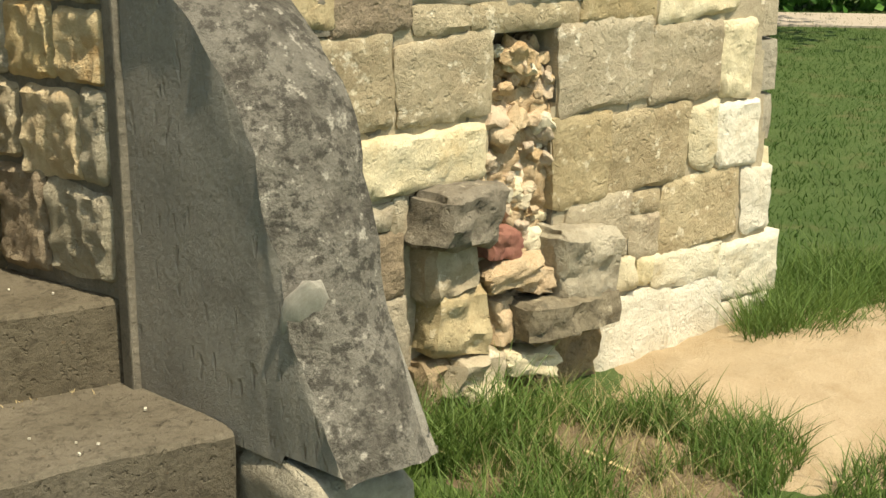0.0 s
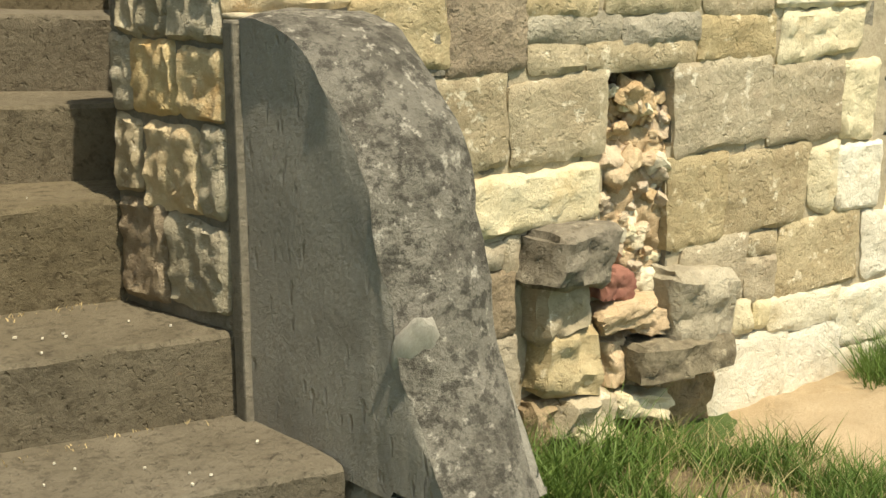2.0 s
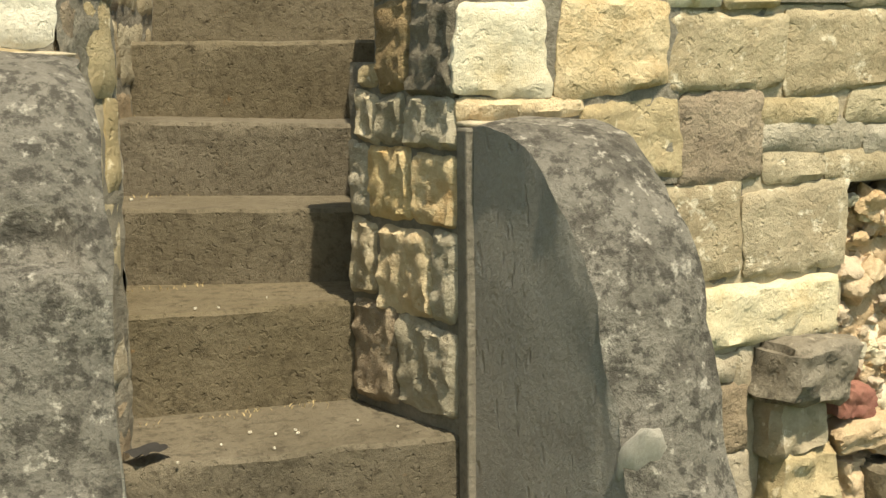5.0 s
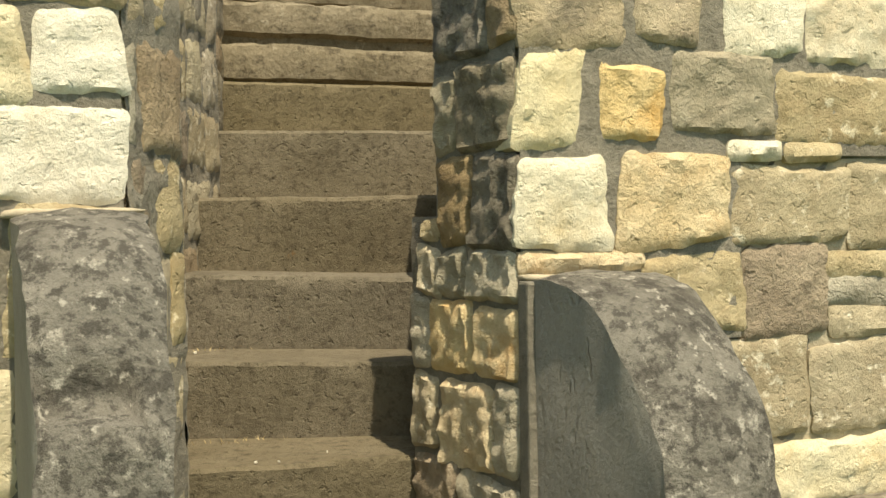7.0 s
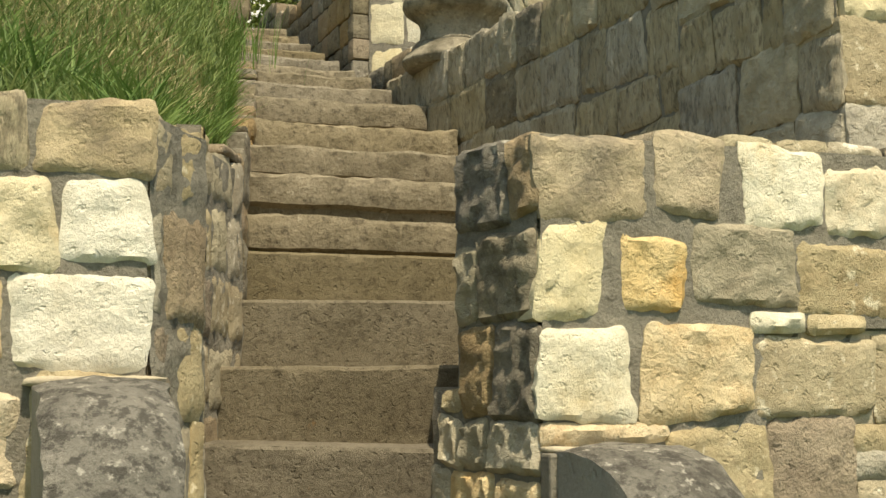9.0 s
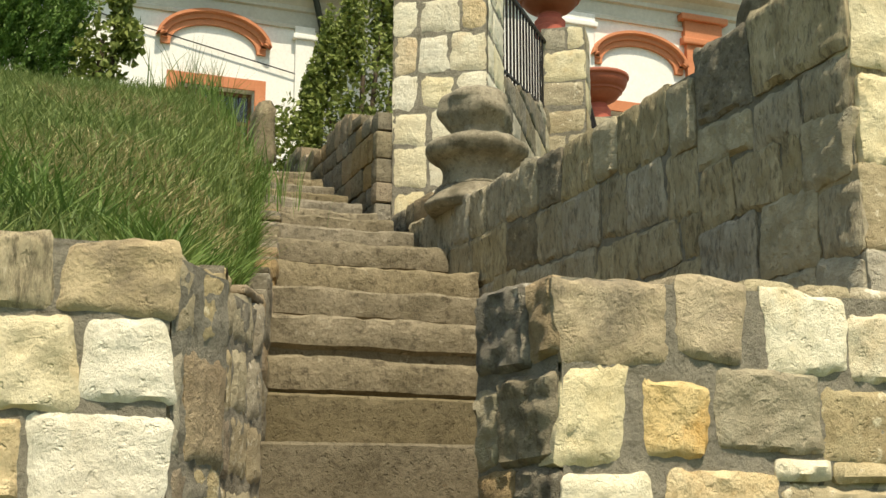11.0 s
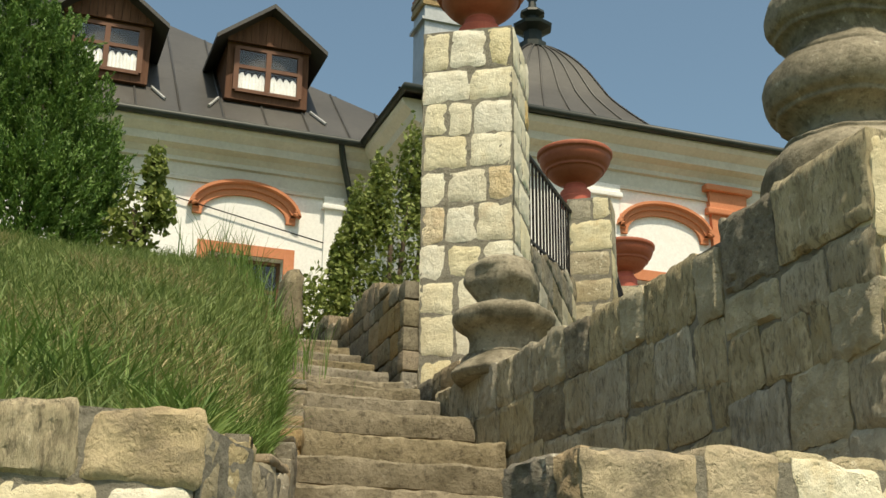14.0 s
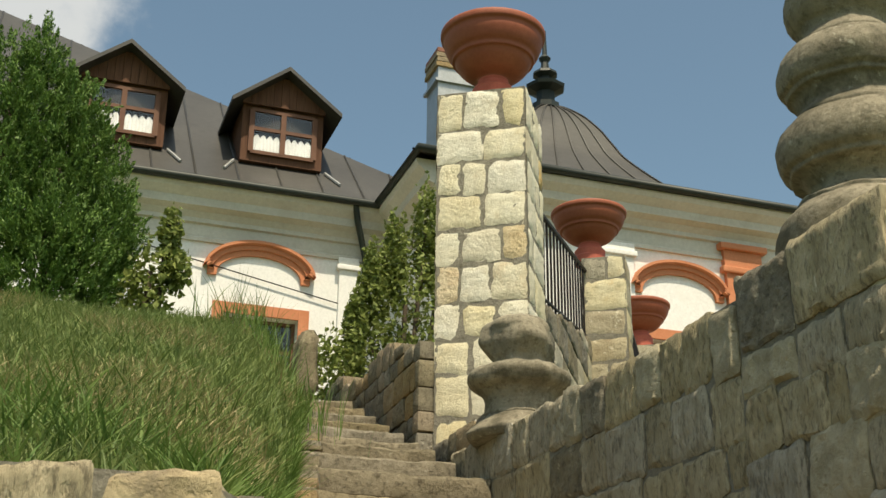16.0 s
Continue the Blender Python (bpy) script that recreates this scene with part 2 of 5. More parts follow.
DORMERWOOD = surface("dark_brown_boards", (0.10, 0.045, 0.025), (0.155, 0.075, 0.042), (0.06, 0.03, 0.02), scale=3, fine=40, bump=0.5, depth=0.004, stretch=(6, 6, 0.6))
SASH = surface("brown_window_frame", (0.135, 0.06, 0.033), (0.17, 0.08, 0.045), scale=4, fine=40, rough=0.6, bump=0.2)
CURTAIN = surface("white_lace_curtain", (0.62, 0.62, 0.60), (0.74, 0.74, 0.72), scale=5, fine=30, bump=0.5, depth=0.01)
# near-black: painted shade of rooms behind windows; also the attic floor and litter scrap
ROOM_SHADE_AND_SCRAP = surface("room_shade_and_dark_scrap", (0.03, 0.028, 0.025), (0.04, 0.038, 0.034), scale=2, fine=10)
TERRACOTTA = surface("terracotta_paint", (0.30, 0.085, 0.045), (0.36, 0.115, 0.062), (0.20, 0.055, 0.03), scale=3, fine=40, rough=0.62, bump=0.3, depth=0.004)
REDPAINT = surface("red_painted_plaster", (0.46, 0.105, 0.065), (0.53, 0.14, 0.09), (0.36, 0.085, 0.05), scale=4, fine=40, rough=0.6, bump=0.2)
IRON = surface("black_wrought_iron", (0.018, 0.016, 0.015), (0.035, 0.028, 0.024), scale=8, fine=60, rough=0.55, bump=0.3, metal=0.6)
CARVED = surface("lichen_carved_stone", (0.23, 0.20, 0.14), (0.34, 0.30, 0.215), (0.12, 0.105, 0.07), scale=5, fine=70, bump=1.0, depth=0.010, stain_at=(0.48, 0.64), spots=(0.44, 0.41, 0.32), spot_at=(0.62, 0.72), mottle=(0.09, 0.077, 0.05), mottle_at=(0.50, 0.64), mottle_max=0.7)
ASPHALT = surface("pale_path", (0.42, 0.36, 0.29), (0.48, 0.42, 0.34), scale=2, fine=40)
TIN = surface("grey_zinc", (0.42, 0.43, 0.42), (0.52, 0.53, 0.52), scale=4, fine=30, rough=0.4, metal=0.5, bump=0.1)

glass = bpy.data.materials.new("window_glass")
glass.use_nodes = True
gb = glass.node_tree.nodes["Principled BSDF"]
gb.inputs["Base Color"].default_value = (0.9, 0.93, 0.95, 1)
gb.inputs["Roughness"].default_value = 0.03
gb.inputs["Transmission Weight"].default_value = 1.0
gb.inputs["IOR"].default_value = 1.45

# ---------------- mesh tools ----------------
rng = random.Random(7)


def part(name, bm, material, parent=None, label="", smooth=False):
    me = bpy.data.meshes.new(name)
    bm.normal_update()
    bm.to_mesh(me)
    bm.free()
    me.materials.append(material)
    if smooth:
        me.polygons.foreach_set("use_smooth", [True] * len(me.polygons))
    ob = new(name, me)
    ob.parent = parent
    if label:
        ob["label"] = label
    return ob


def empty(name, at=(0, 0, 0), **tags):
    return tagged_at(new(name), at, **tags)


def tagged_at(ob, at, **tags):
    ob.location = at
    return tagged(ob, **tags)


def box(bm, x0, x1, y0, y1, z0, z1, bevel=0.0):
    made = bmesh.ops.create_cube(bm, size=1.0)
    bmesh.ops.scale(bm, vec=(x1 - x0, y1 - y0, z1 - z0), verts=made["verts"])
    bmesh.ops.translate(bm, vec=((x0 + x1) / 2, (y0 + y1) / 2, (z0 + z1) / 2), verts=made["verts"])
    if bevel:
        edges = {e for v in made["verts"] for e in v.link_edges}
        bmesh.ops.bevel(bm, geom=list(edges), offset=bevel, segments=2, affect="EDGES", profile=0.6)


def boxed(*dims, bevel=0.0):
    bm = bmesh.new()
    box(bm, *dims, bevel=bevel)
    return bm


def rough_block(w, d, h, seed, nx=7, ny=2, nz=6, corner=0.006, bulge=0.005, jag=0.006, freq=11.0):
    """A quarried block: front face at y = 0, body behind it, chipped arrises, hewn face, uneven outline."""
    bm = bmesh.new()
    off = Vector((seed * 3.17, seed * 1.31, seed * 7.7))
    rs = random.Random(seed)
    skew = [(rs.uniform(-1, 1) * jag * 1.3, rs.uniform(-1, 1) * jag * 1.3) for _ in range(4)]
    tilt_x, tilt_z = rs.uniform(-1, 1) * bulge * 0.25, rs.uniform(-1, 1) * bulge * 0.25
    grid = {}

    def vert(i, j, k):
        key = (i, j, k)
        if key in grid:
            return grid[key]
        a, c = i / nx, k / nz
        wt = ((1 - a) * (1 - c), a * (1 - c), a * c, (1 - a) * c)
        x = (a - 0.5) * w + sum(q * s[0] for q, s in zip(wt, skew))
        z = (c - 0.5) * h + sum(q * s[1] for q, s in zip(wt, skew))
        y = j / ny * d
        p = Vector((x, y, z))
        n1 = noise.noise_vector(p * freq + off)
        n2 = noise.noise_vector(p * freq * 3.1 + off)
        n3 = noise.noise(p * freq * 6.5 + off)
        rim = i in (0, nx) or k in (0, nz)
        if rim:
            p.x += (n1.x * 0.7 + n2.x * 0.6) * jag
            p.z += (n1.z * 0.7 + n2.z * 0.6) * jag
            if i in (0, nx) and k in (0, nz):
                p.x -= math.copysign(corner * 0.8, p.x)
                p.z -= math.copysign(corner * 0.8, p.z)
        if j == 0:
            if rim:
                p.y += corner * (0.8 + n2.y * 0.8)
            else:
                p.y -= bulge * (0.9 + n1.y * 0.9 + n2.y * 1.3 + n3 * 0.6) + tilt_x * (2 * a - 1) + tilt_z * (2 * c - 1)
        grid[key] = bm.verts.new(p)
        return grid[key]

    for i in range(nx):
        for k in range(nz):
            bm.faces.new((vert(i, 0, k), vert(i + 1, 0, k), vert(i + 1, 0, k + 1), vert(i, 0, k + 1)))
    for j in range(ny):
        for i in range(nx):
            bm.faces.new((vert(i, j, 0), vert(i, j + 1, 0), vert(i + 1, j + 1, 0), vert(i + 1, j, 0)))
            bm.faces.new((vert(i, j, nz), vert(i + 1, j, nz), vert(i + 1, j + 1, nz), vert(i, j + 1, nz)))
        for k in range(nz):
            bm.faces.new((vert(0, j, k), vert(0, j, k + 1), vert(0, j + 1, k + 1), vert(0, j + 1, k)))
            bm.faces.new((vert(nx, j, k), vert(nx, j + 1, k), vert(nx, j + 1, k + 1), vert(nx, j, k + 1)))
    return bm


def lay_stone(parent, frame_m, a0, a1, z0, z1, kind, proud=0.012, depth=0.16, seed=None, name="stone", gap=0.003, jag=0.006, fine=1, cell=0.016, bulge=None):
    """One stone in a wall face; frame_m maps x along the face, y into it, z up."""
    seed = rng.random() * 50 if seed is None else seed
    w, h = a1 - a0 - gap * 2, z1 - z0 - gap * 2
    if fine:
        nx, nz = max(4, min(16, int(w / cell))), max(3, min(14, int(h / cell)))
    else:
        nx, nz = 3, 3
    bulge = (0.008 if kind in "co" else 0.005) if bulge is None else bulge
    bm = rough_block(w, depth, h, seed, nx, 1, nz, min(0.005, h * 0.1), bulge, min(jag, h * 0.1, w * 0.1))
    ob = part(name, bm, STONE[kind], parent, smooth=True)
    ob.data.set_sharp_from_angle(angle=radians(42))
    ob.matrix_basis = frame_m @ Matrix.Translation(((a0 + a1) / 2, -proud, (z0 + z1) / 2))
    return ob


def mortar_sheet(parent, frame_m, a0, a1, z0, z1, out=0.005, amp=0.006, hole=None, top=None, material=None, seed=1.0, cell=0.016):
    """Hand-laid mortar: an uneven skin that laps over the edges of the stones."""
    na, nz = max(2, int((a1 - a0) / cell)), max(2, int((z1 - z0) / cell))
    verts, faces = [], []
    for k in range(nz + 1):
        for i in range(na + 1):
            a = a0 + (a1 - a0) * i / na
            z = z0 + ((z1 if top is None else top(a)) - z0) * k / nz
            q = Vector((a, seed, z))
            n = noise.noise(q * 9) + 0.7 * noise.noise(q * 23) + 0.35 * noise.noise(q * 55)
            verts.append((a, -out - amp * n, z))
    for k in range(nz):
        for i in range(na):
            a, z = a0 + (a1 - a0) * (i + 0.5) / na, z0 + (z1 - z0) * (k + 0.5) / nz
            if hole and hole(a, z):
                continue
            b = k * (na + 1) + i
            faces.append((b, b + 1, b + na + 2, b + na + 1))
    ob = mesh_object("mortar_skin", verts, faces, material or MORTAR, parent, smooth=True)
    ob.matrix_basis = frame_m
    return ob


def facing(x, y, heading):
    """A wall face: x runs along heading degrees, y goes into the wall."""
    return pose(x, y, 0, 0, 0, heading)


def fill_wall(parent, frame_m, a0, a1, z0, z1, kinds, lo=0.14, hi=0.34, course=(0.12, 0.2), proud=0.008, depth=0.14, top=None, seed=1, fine=1, jag=0.006, gap=0.004, cell=0.022):
    """Courses of stones of random length; top(a) may cut the wall off below z1."""
    r = random.Random(seed)
    z = z0
    while z < z1 - 0.03:
        h = r.uniform(*course)
        if z + h > z1 - 0.05:
            h = z1 - z
        a = a0 - r.uniform(0, lo * 0.6)
        while a < a1 - 0.01:
            w = r.uniform(lo, hi)
            b = min(a + w, a1)
            if a1 - b < lo * 0.4:
                b = a1
            s, t = max(a, a0), z + h
            if top:
                t = min(t, top((s + b) / 2))
            if b - s > 0.035 and t - z > 0.03:
                lay_stone(parent, frame_m, s, b, z, t, r.choice(kinds), proud + r.uniform(-0.004, 0.006), depth, r.random() * 99, fine=fine, jag=jag, gap=gap, cell=cell)
            a = b
        z += h


def lathe(profile, steps=40, wobble=0.0, seed=0.0):
    bm = bmesh.new()
    rings = []
    for r, z in profile:
        ring = []
        for k in range(steps):
            a = 2 * math.pi * k / steps
            q = r * (1 + wobble * noise.noise((math.cos(a) * 2 + seed, math.sin(a) * 2, z * 9)))
            ring.append(bm.verts.new((q * math.cos(a), q * math.sin(a), z)))
        rings.append(ring)
    for r0, r1 in zip(rings, rings[1:]):
        for k in range(steps):
            bm.faces.new((r0[k], r0[(k + 1) % steps], r1[(k + 1) % steps], r1[k]))
    bm.faces.new(rings[0][::-1])
    bm.faces.new(rings[-1])
    return bm


def smooth_profile(points, n=6):
    """A rounded profile through a few (radius, height) points."""
    out = []
    pts = [points[0], *points, points[-1]]
    for p0, p1, p2, p3 in zip(pts, pts[1:], pts[2:], pts[3:]):
        for k in range(n):
            t = k / n
            out.append(tuple(0.5 * (2 * b + (c - a) * t + (2 * a - 5 * b + 4 * c - d) * t * t + (3 * b - a - 3 * c + d) * t ** 3)
                             for a, b, c, d in zip(p0, p1, p2, p3)))
    return out + [points[-1]]


def mesh_object(name, verts, faces, material, parent=None, smooth=False):
    me = bpy.data.meshes.new(name)
    me.from_pydata(verts, [], faces)
    me.materials.append(material)
    if smooth:
        me.polygons.foreach_set("use_smooth", [True] * len(me.polygons))
    ob = new(name, me)
    ob.parent = parent
    return ob


def blades(name, points, material, height=(0.08, 0.2), width=0.006, lean=0.5, seed=3, parent=None):
    """Grass: each blade three narrowing pieces that bend over."""
    r = np.random.default_rng(seed)
    p = np.asarray(points, float)
    n = len(p)
    h = r.uniform(*height, n) * r.uniform(0.6, 1.1, n)
    az, side = r.uniform(0, 2 * np.pi, n), r.uniform(0, 2 * np.pi, n)
    bend = h * lean * r.uniform(0.2, 1.2, n)
    w = width * r.uniform(0.6, 1.3, n)
    d = np.stack([np.cos(az), np.sin(az), np.zeros(n)], 1)
    s = np.stack([np.cos(side), np.sin(side), np.zeros(n)], 1)
    up = np.array([0, 0, 1.0])
    rows = []
    for f, wf in ((0.0, 1.0), (0.4, 0.85), (0.75, 0.5)):
        c = p + up * (h * (f - 0.12 * f * f))[:, None] + d * (bend * f * f)[:, None]
        rows += [c - s * (w * wf / 2)[:, None], c + s * (w * wf / 2)[:, None]]
    rows.append(p + up * (h * 0.9)[:, None] + d * bend[:, None])
    verts = np.stack(rows, 1).reshape(-1, 3)
    base = np.arange(n)[:, None] * 7
    quads = np.concatenate([base + [0, 1, 3, 2], base + [2, 3, 5, 4]])
    tris = base + [4, 5, 6]
    return mesh_object(name, verts.tolist(), quads.tolist() + tris.tolist(), material, parent)

# ---------------- ground ----------------
GROUND = -0.10


def ground_z(u, v):
    """Lawn level, with a low swell of earth along the wall foot."""
    return GROUND + 0.05 * max(0.0, 1 - math.hypot(u - 0.8, v + 0.2) / 0.9) + 0.012 * noise.noise((u * 2, v * 2, 0))


def sheet(name, us, vs, height, material):
    verts = [(u, v, height(u, v)) for v in vs for u in us]
    n = len(us)
    faces = [(j * n + i, j * n + i + 1, (j + 1) * n + i + 1, (j + 1) * n + i) for j in range(len(vs) - 1) for i in range(n - 1)]
    return mesh_object(name, verts, faces, material, smooth=True)


def spread(lo, near0, near1, hi, step):
    mid = list(np.arange(near0, near1 + 1e-6, step))
    return [lo, lo * 0.3 + near0 * 0.7, *mid, near1 * 0.8 + hi * 0.2, hi]


ground = sheet("ground", spread(-400, -4, 6, 400, 0.1), spread(-400, -4, 2, 600, 0.1), ground_z, TURF)
tagged(ground, "green lawn on level soil round the wall", "ground", kind="structure")


def sand_z(u, v):
    q = ((u - 1.95) / 0.95) ** 2 + ((v + 0.46) / 0.52) ** 2
    return GROUND + 0.01 + 0.085 * max(-0.4, 1 - q) + 0.016 * noise.noise((u * 8, v * 8, 1.0)) + 0.010 * noise.noise((u * 26, v * 26, 2.0))


sand = sheet("sand_heap", list(np.arange(0.7, 3.3, 0.03)), list(np.arange(-1.6, 0.02, 0.03)), sand_z, SAND)
tagged(sand, "spread heap of yellow building sand beside the wall", "sand", kind="stuff")
earth = sheet("bare_earth", list(np.arange(0.3, 1.5, 0.03)), list(np.arange(-0.95, 0.05, 0.03)),
              lambda u, v: ground_z(u, v) + 0.006 - 0.10 * max(0.0, math.hypot(u - 0.88, v + 0.45) - 0.26 + 0.14 * noise.noise((u * 7, v * 7, 3))) + 0.012 * noise.noise((u * 14, v * 14, 5)), EARTH)
tagged(earth, "bare brown earth with dry stalks at the wall foot", "soil", kind="stuff")

r0 = random.Random(11)


def scatter(n, us, vs, z, keep=lambda u, v: True, seed=1):
    r = random.Random(seed)
    out = []
    while len(out) < n:
        u, v = r.uniform(*us), r.uniform(*vs)
        if keep(u, v):
            out.append((u, v, z(u, v) - 0.01))
    return out


def near(cu, cv, ru, rv):
    return lambda u, v: ((u - cu) / ru) ** 2 + ((v - cv) / rv) ** 2 < 1


for n, (cu, cv, ru, rv, count, tall) in enumerate((
        (0.62, -0.32, 0.36, 0.28, 2600, (0.06, 0.17)), (0.40, -0.66, 0.26, 0.26, 1500, (0.06, 0.16)), (0.75, -0.75, 0.35, 0.22, 1500, (0.05, 0.13)),
        (1.13, -0.62, 0.24, 0.13, 900, (0.06, 0.16)), (1.02, -0.20, 0.2, 0.1, 500, (0.05, 0.14)), (2.2, -0.22, 0.42, 0.2, 2600, (0.07, 0.19)),
        (1.35, -0.92, 0.22, 0.12, 700, (0.05, 0.14)), (2.75, -0.35, 0.5, 0.4, 2600, (0.06, 0.16)), (1.0, -0.42, 0.2, 0.14, 500, (0.05, 0.14)),
        (0.68, -0.16, 0.26, 0.14, 1500, (0.08, 0.22)), (1.2, -0.45, 0.12, 0.2, 700, (0.06, 0.16)), (2.0, -0.2, 0.2, 0.13, 1300, (0.10, 0.24)), (2.4, -0.05, 0.32, 0.2, 2400, (0.10, 0.26)),
        (1.5, -1.0, 0.25, 0.14, 900, (0.06, 0.15)))):
    g = blades("grass_tuft", scatter(int(count * 1.1), (cu - ru, cu + ru), (cv - rv, cv + rv), ground_z, lambda u, v: near(cu, cv, ru, rv)(u, v) and (not near(0.96, -0.52, 0.15, 0.26)(u, v) or noise.noise((u * 12, v * 12, 4.2)) > 0.22) and not near(1.3, -0.2, 0.22, 0.1)(u, v) and noise.noise((u * 9, v * 9, 1.7)) > -0.28, 20 + n), BLADE, tall, 0.0042, 0.75, 40 + n)
    tagged(g, "tuft of long green grass beside the old wall", "grass", "grass tufts at the wall", "stuff")

stub = blades("dry_stalks", scatter(1500, (0.55, 1.3), (-0.8, -0.02), ground_z, near(0.95, -0.38, 0.36, 0.36), 61), BLADE_BROWN, (0.05, 0.14), 0.003, 0.9, 62)
tagged(stub, "dry brown stalks among the grass at the wall", "grass", kind="stuff")
lawn = blades("lawn_grass", scatter(85000, (2.0, 12.5), (-1.0, 9.0), ground_z, lambda u, v: 0.15 + 0.1 * u < v + 0.55 + 0.35 * u and r0.random() < 1.6 / (0.4 + 0.22 * u) and (u > 2.25 or v < 0), 5), BLADE_FAR, (0.025, 0.06), 0.006, 0.9, 6)
tagged(lawn, "short mown green lawn", "lawn", kind="stuff")

path = mesh_object("path", [(5.4, 10.4, GROUND + 0.02), (12.4, 3.0, GROUND + 0.02), (13.5, 4.0, GROUND + 0.02), (6.5, 11.4, GROUND + 0.02),
                            (5.4, 10.4, GROUND - 0.1), (12.4, 3.0, GROUND - 0.1), (13.5, 4.0, GROUND - 0.1), (6.5, 11.4, GROUND - 0.1)],
                   [(0, 1, 2, 3), (0, 4, 5, 1), (1, 5, 6, 2), (2, 6, 7, 3), (3, 7, 4, 0)], ASPHALT)
tagged(path, "pale gravel path across the lawn", "path", kind="structure")


def leaf_cloud(points, size, seed, aspect=1.6):
    """Small bent leaves, each two triangles, at the given points."""
    r = np.random.default_rng(seed)
    p = np.asarray(points, float)
    n = len(p)
    a = r.normal(size=(n, 3))
    a /= np.linalg.norm(a, axis=1)[:, None]
    b = np.cross(a, r.normal(size=(n, 3)))
    b /= np.linalg.norm(b, axis=1)[:, None]
    s = size * r.uniform(0.6, 1.4, n)[:, None]
    c = np.cross(a, b)
    verts = np.stack([p - a * s * aspect / 2, p + b * s / 2 + c * s * 0.15, p + a * s * aspect / 2, p - b * s / 2 + c * s * 0.15], 1).reshape(-1, 3)
    base = np.arange(n)[:, None] * 4
    return verts.tolist(), np.concatenate([base + [0, 1, 2], base + [0, 2, 3]]).tolist()


hr = np.random.default_rng(4)
hn = 26000
along = hr.uniform(0, 13, hn)
hp = np.stack([6.2 + along * 0.687 + 0.73 * hr.uniform(0, 1.2, hn), 11.9 - along * 0.727 + 0.69 * hr.uniform(0, 1.2, hn), GROUND + 1.9 * hr.uniform(0, 1, hn) ** 0.8], 1)
hv, hf = leaf_cloud(hp, 0.10, 5)
hedge = mesh_object("hedge", hv, hf, HEDGELEAF)
tagged(hedge, "dense bright green hedge beyond the path", "hedge", kind="stuff")

tree = empty("young_tree", (8.95, 4.93, GROUND), label="slim brown tree trunk standing on the lawn", category="tree")
tb = lathe([(0.09, 0.0), (0.07, 0.15), (0.062, 0.6), (0.058, 1.4), (0.05, 2.6)], 14, 0.15)
part("trunk", tb, BARK, tree, smooth=True)
cv_, cf_ = leaf_cloud(np.random.default_rng(8).normal(size=(2500, 3)) * (0.8, 0.8, 0.6) + (0, 0, 3.2), 0.12, 9)
mesh_object("crown", cv_, cf_, HEDGELEAF, tree)

# ---------------- terrace hill and its grass ----------------


def left_edge(v):
    """Where the stair's side meets the bank."""
    return float(np.interp(v, (-0.1, 0.0, 0.2, 0.98, 1.55, 3.0, 5.4, 8), (-0.88, -0.82, -0.68, -0.56, -0.29, 0.08, 0.64, 1.2)))


def hill_z(u, v):
    e = max(0.0, left_edge(v) - u)
    base = float(np.interp(v, (0.05, 0.4, 1.3, 3.0, 4.6, 6.0, 8.0, 12, 40), (1.58, 1.70, 2.02, 2.78, 3.40, 3.66, 4.1, 5.2, 5.6)))
    edge = float(np.interp(v, (0.05, 0.5, 1.25, 2.0, 3.0, 4.2, 5.4, 8), (1.56, 1.62, 1.74, 1.86, 2.22, 2.75, 3.22, 3.9)))
    k = min(1.0, e / 0.45)
    return edge + (base - edge) * (k * (2 - k)) + 0.03 * noise.noise((u * 2.2, v * 2.2, 3)) * k


hv_rows = list(np.arange(0.06, 6.6, 0.12)) + [7.2, 8, 9.5, 12, 19, 40]
verts, faces = [], []
cols = [0, 0.06, 0.14, 0.24, 0.36, 0.5, 0.7, 0.95, 1.25, 1.6, 2.0, 2.6, 3.5, 6, 12, 30]
for v in hv_rows:
    for c in cols:
        u = left_edge(v) - c
        verts.append((u, v, hill_z(u, v)))
    verts.append((left_edge(v), v, 0.0))
m = len(cols) + 1
for j in range(len(hv_rows) - 1):
    for i in range(len(cols) - 1):
        faces.append((j * m + i, (j + 1) * m + i, (j + 1) * m + i + 1, j * m + i + 1))
    faces.append((j * m, j * m + m - 1, (j + 1) * m + m - 1, (j + 1) * m))
bank = mesh_object("hillside", verts, faces, TURF, smooth=True)
tagged(bank, "steep grassy bank beside the stone stair", "hillside", kind="structure")
rb = random.Random(21)
pts = []
while len(pts) < 85000:
    v = rb.uniform(0.1, 7.0) ** 1.0
    c = rb.uniform(0.0, 1.9)
    if rb.random() > 2.6 / (2.2 + v * 0.5):
        continue
    u = left_edge(v) - c
    if noise.noise((u * 1.7, v * 1.7, 8)) < -0.42 and rb.random() < 0.7:
        continue
    pts.append((u, v, hill_z(u, v) - 0.01))
hg = blades("bank_grass", pts, BANK_BLADE, (0.03, 0.115), 0.0068, 0.8, 12)
tagged(hg, "long green and yellowing grass on the bank", "grass", kind="stuff")
dry = []
while len(dry) < 13000:
    v, c = rb.uniform(0.3, 6.0), rb.uniform(0.05, 1.9)
    u = left_edge(v) - c
    if noise.noise((u * 1.6, v * 1.1, 4.5)) > 0.12:
        dry.append((u, v, hill_z(u, v) - 0.01))
dg = blades("withered_grass", dry, BLADE_BROWN, (0.04, 0.11), 0.0055, 1.1, 15)
tagged(dg, "withered brown grass patches on the bank", "grass", kind="stuff")
edge_pts = [(left_edge(v) - abs(rb.gauss(0, 0.05)), v, hill_z(left_edge(v) - 0.02, v) - 0.02) for v in (rb.uniform(0.1, 4.8) for _ in range(4200))]
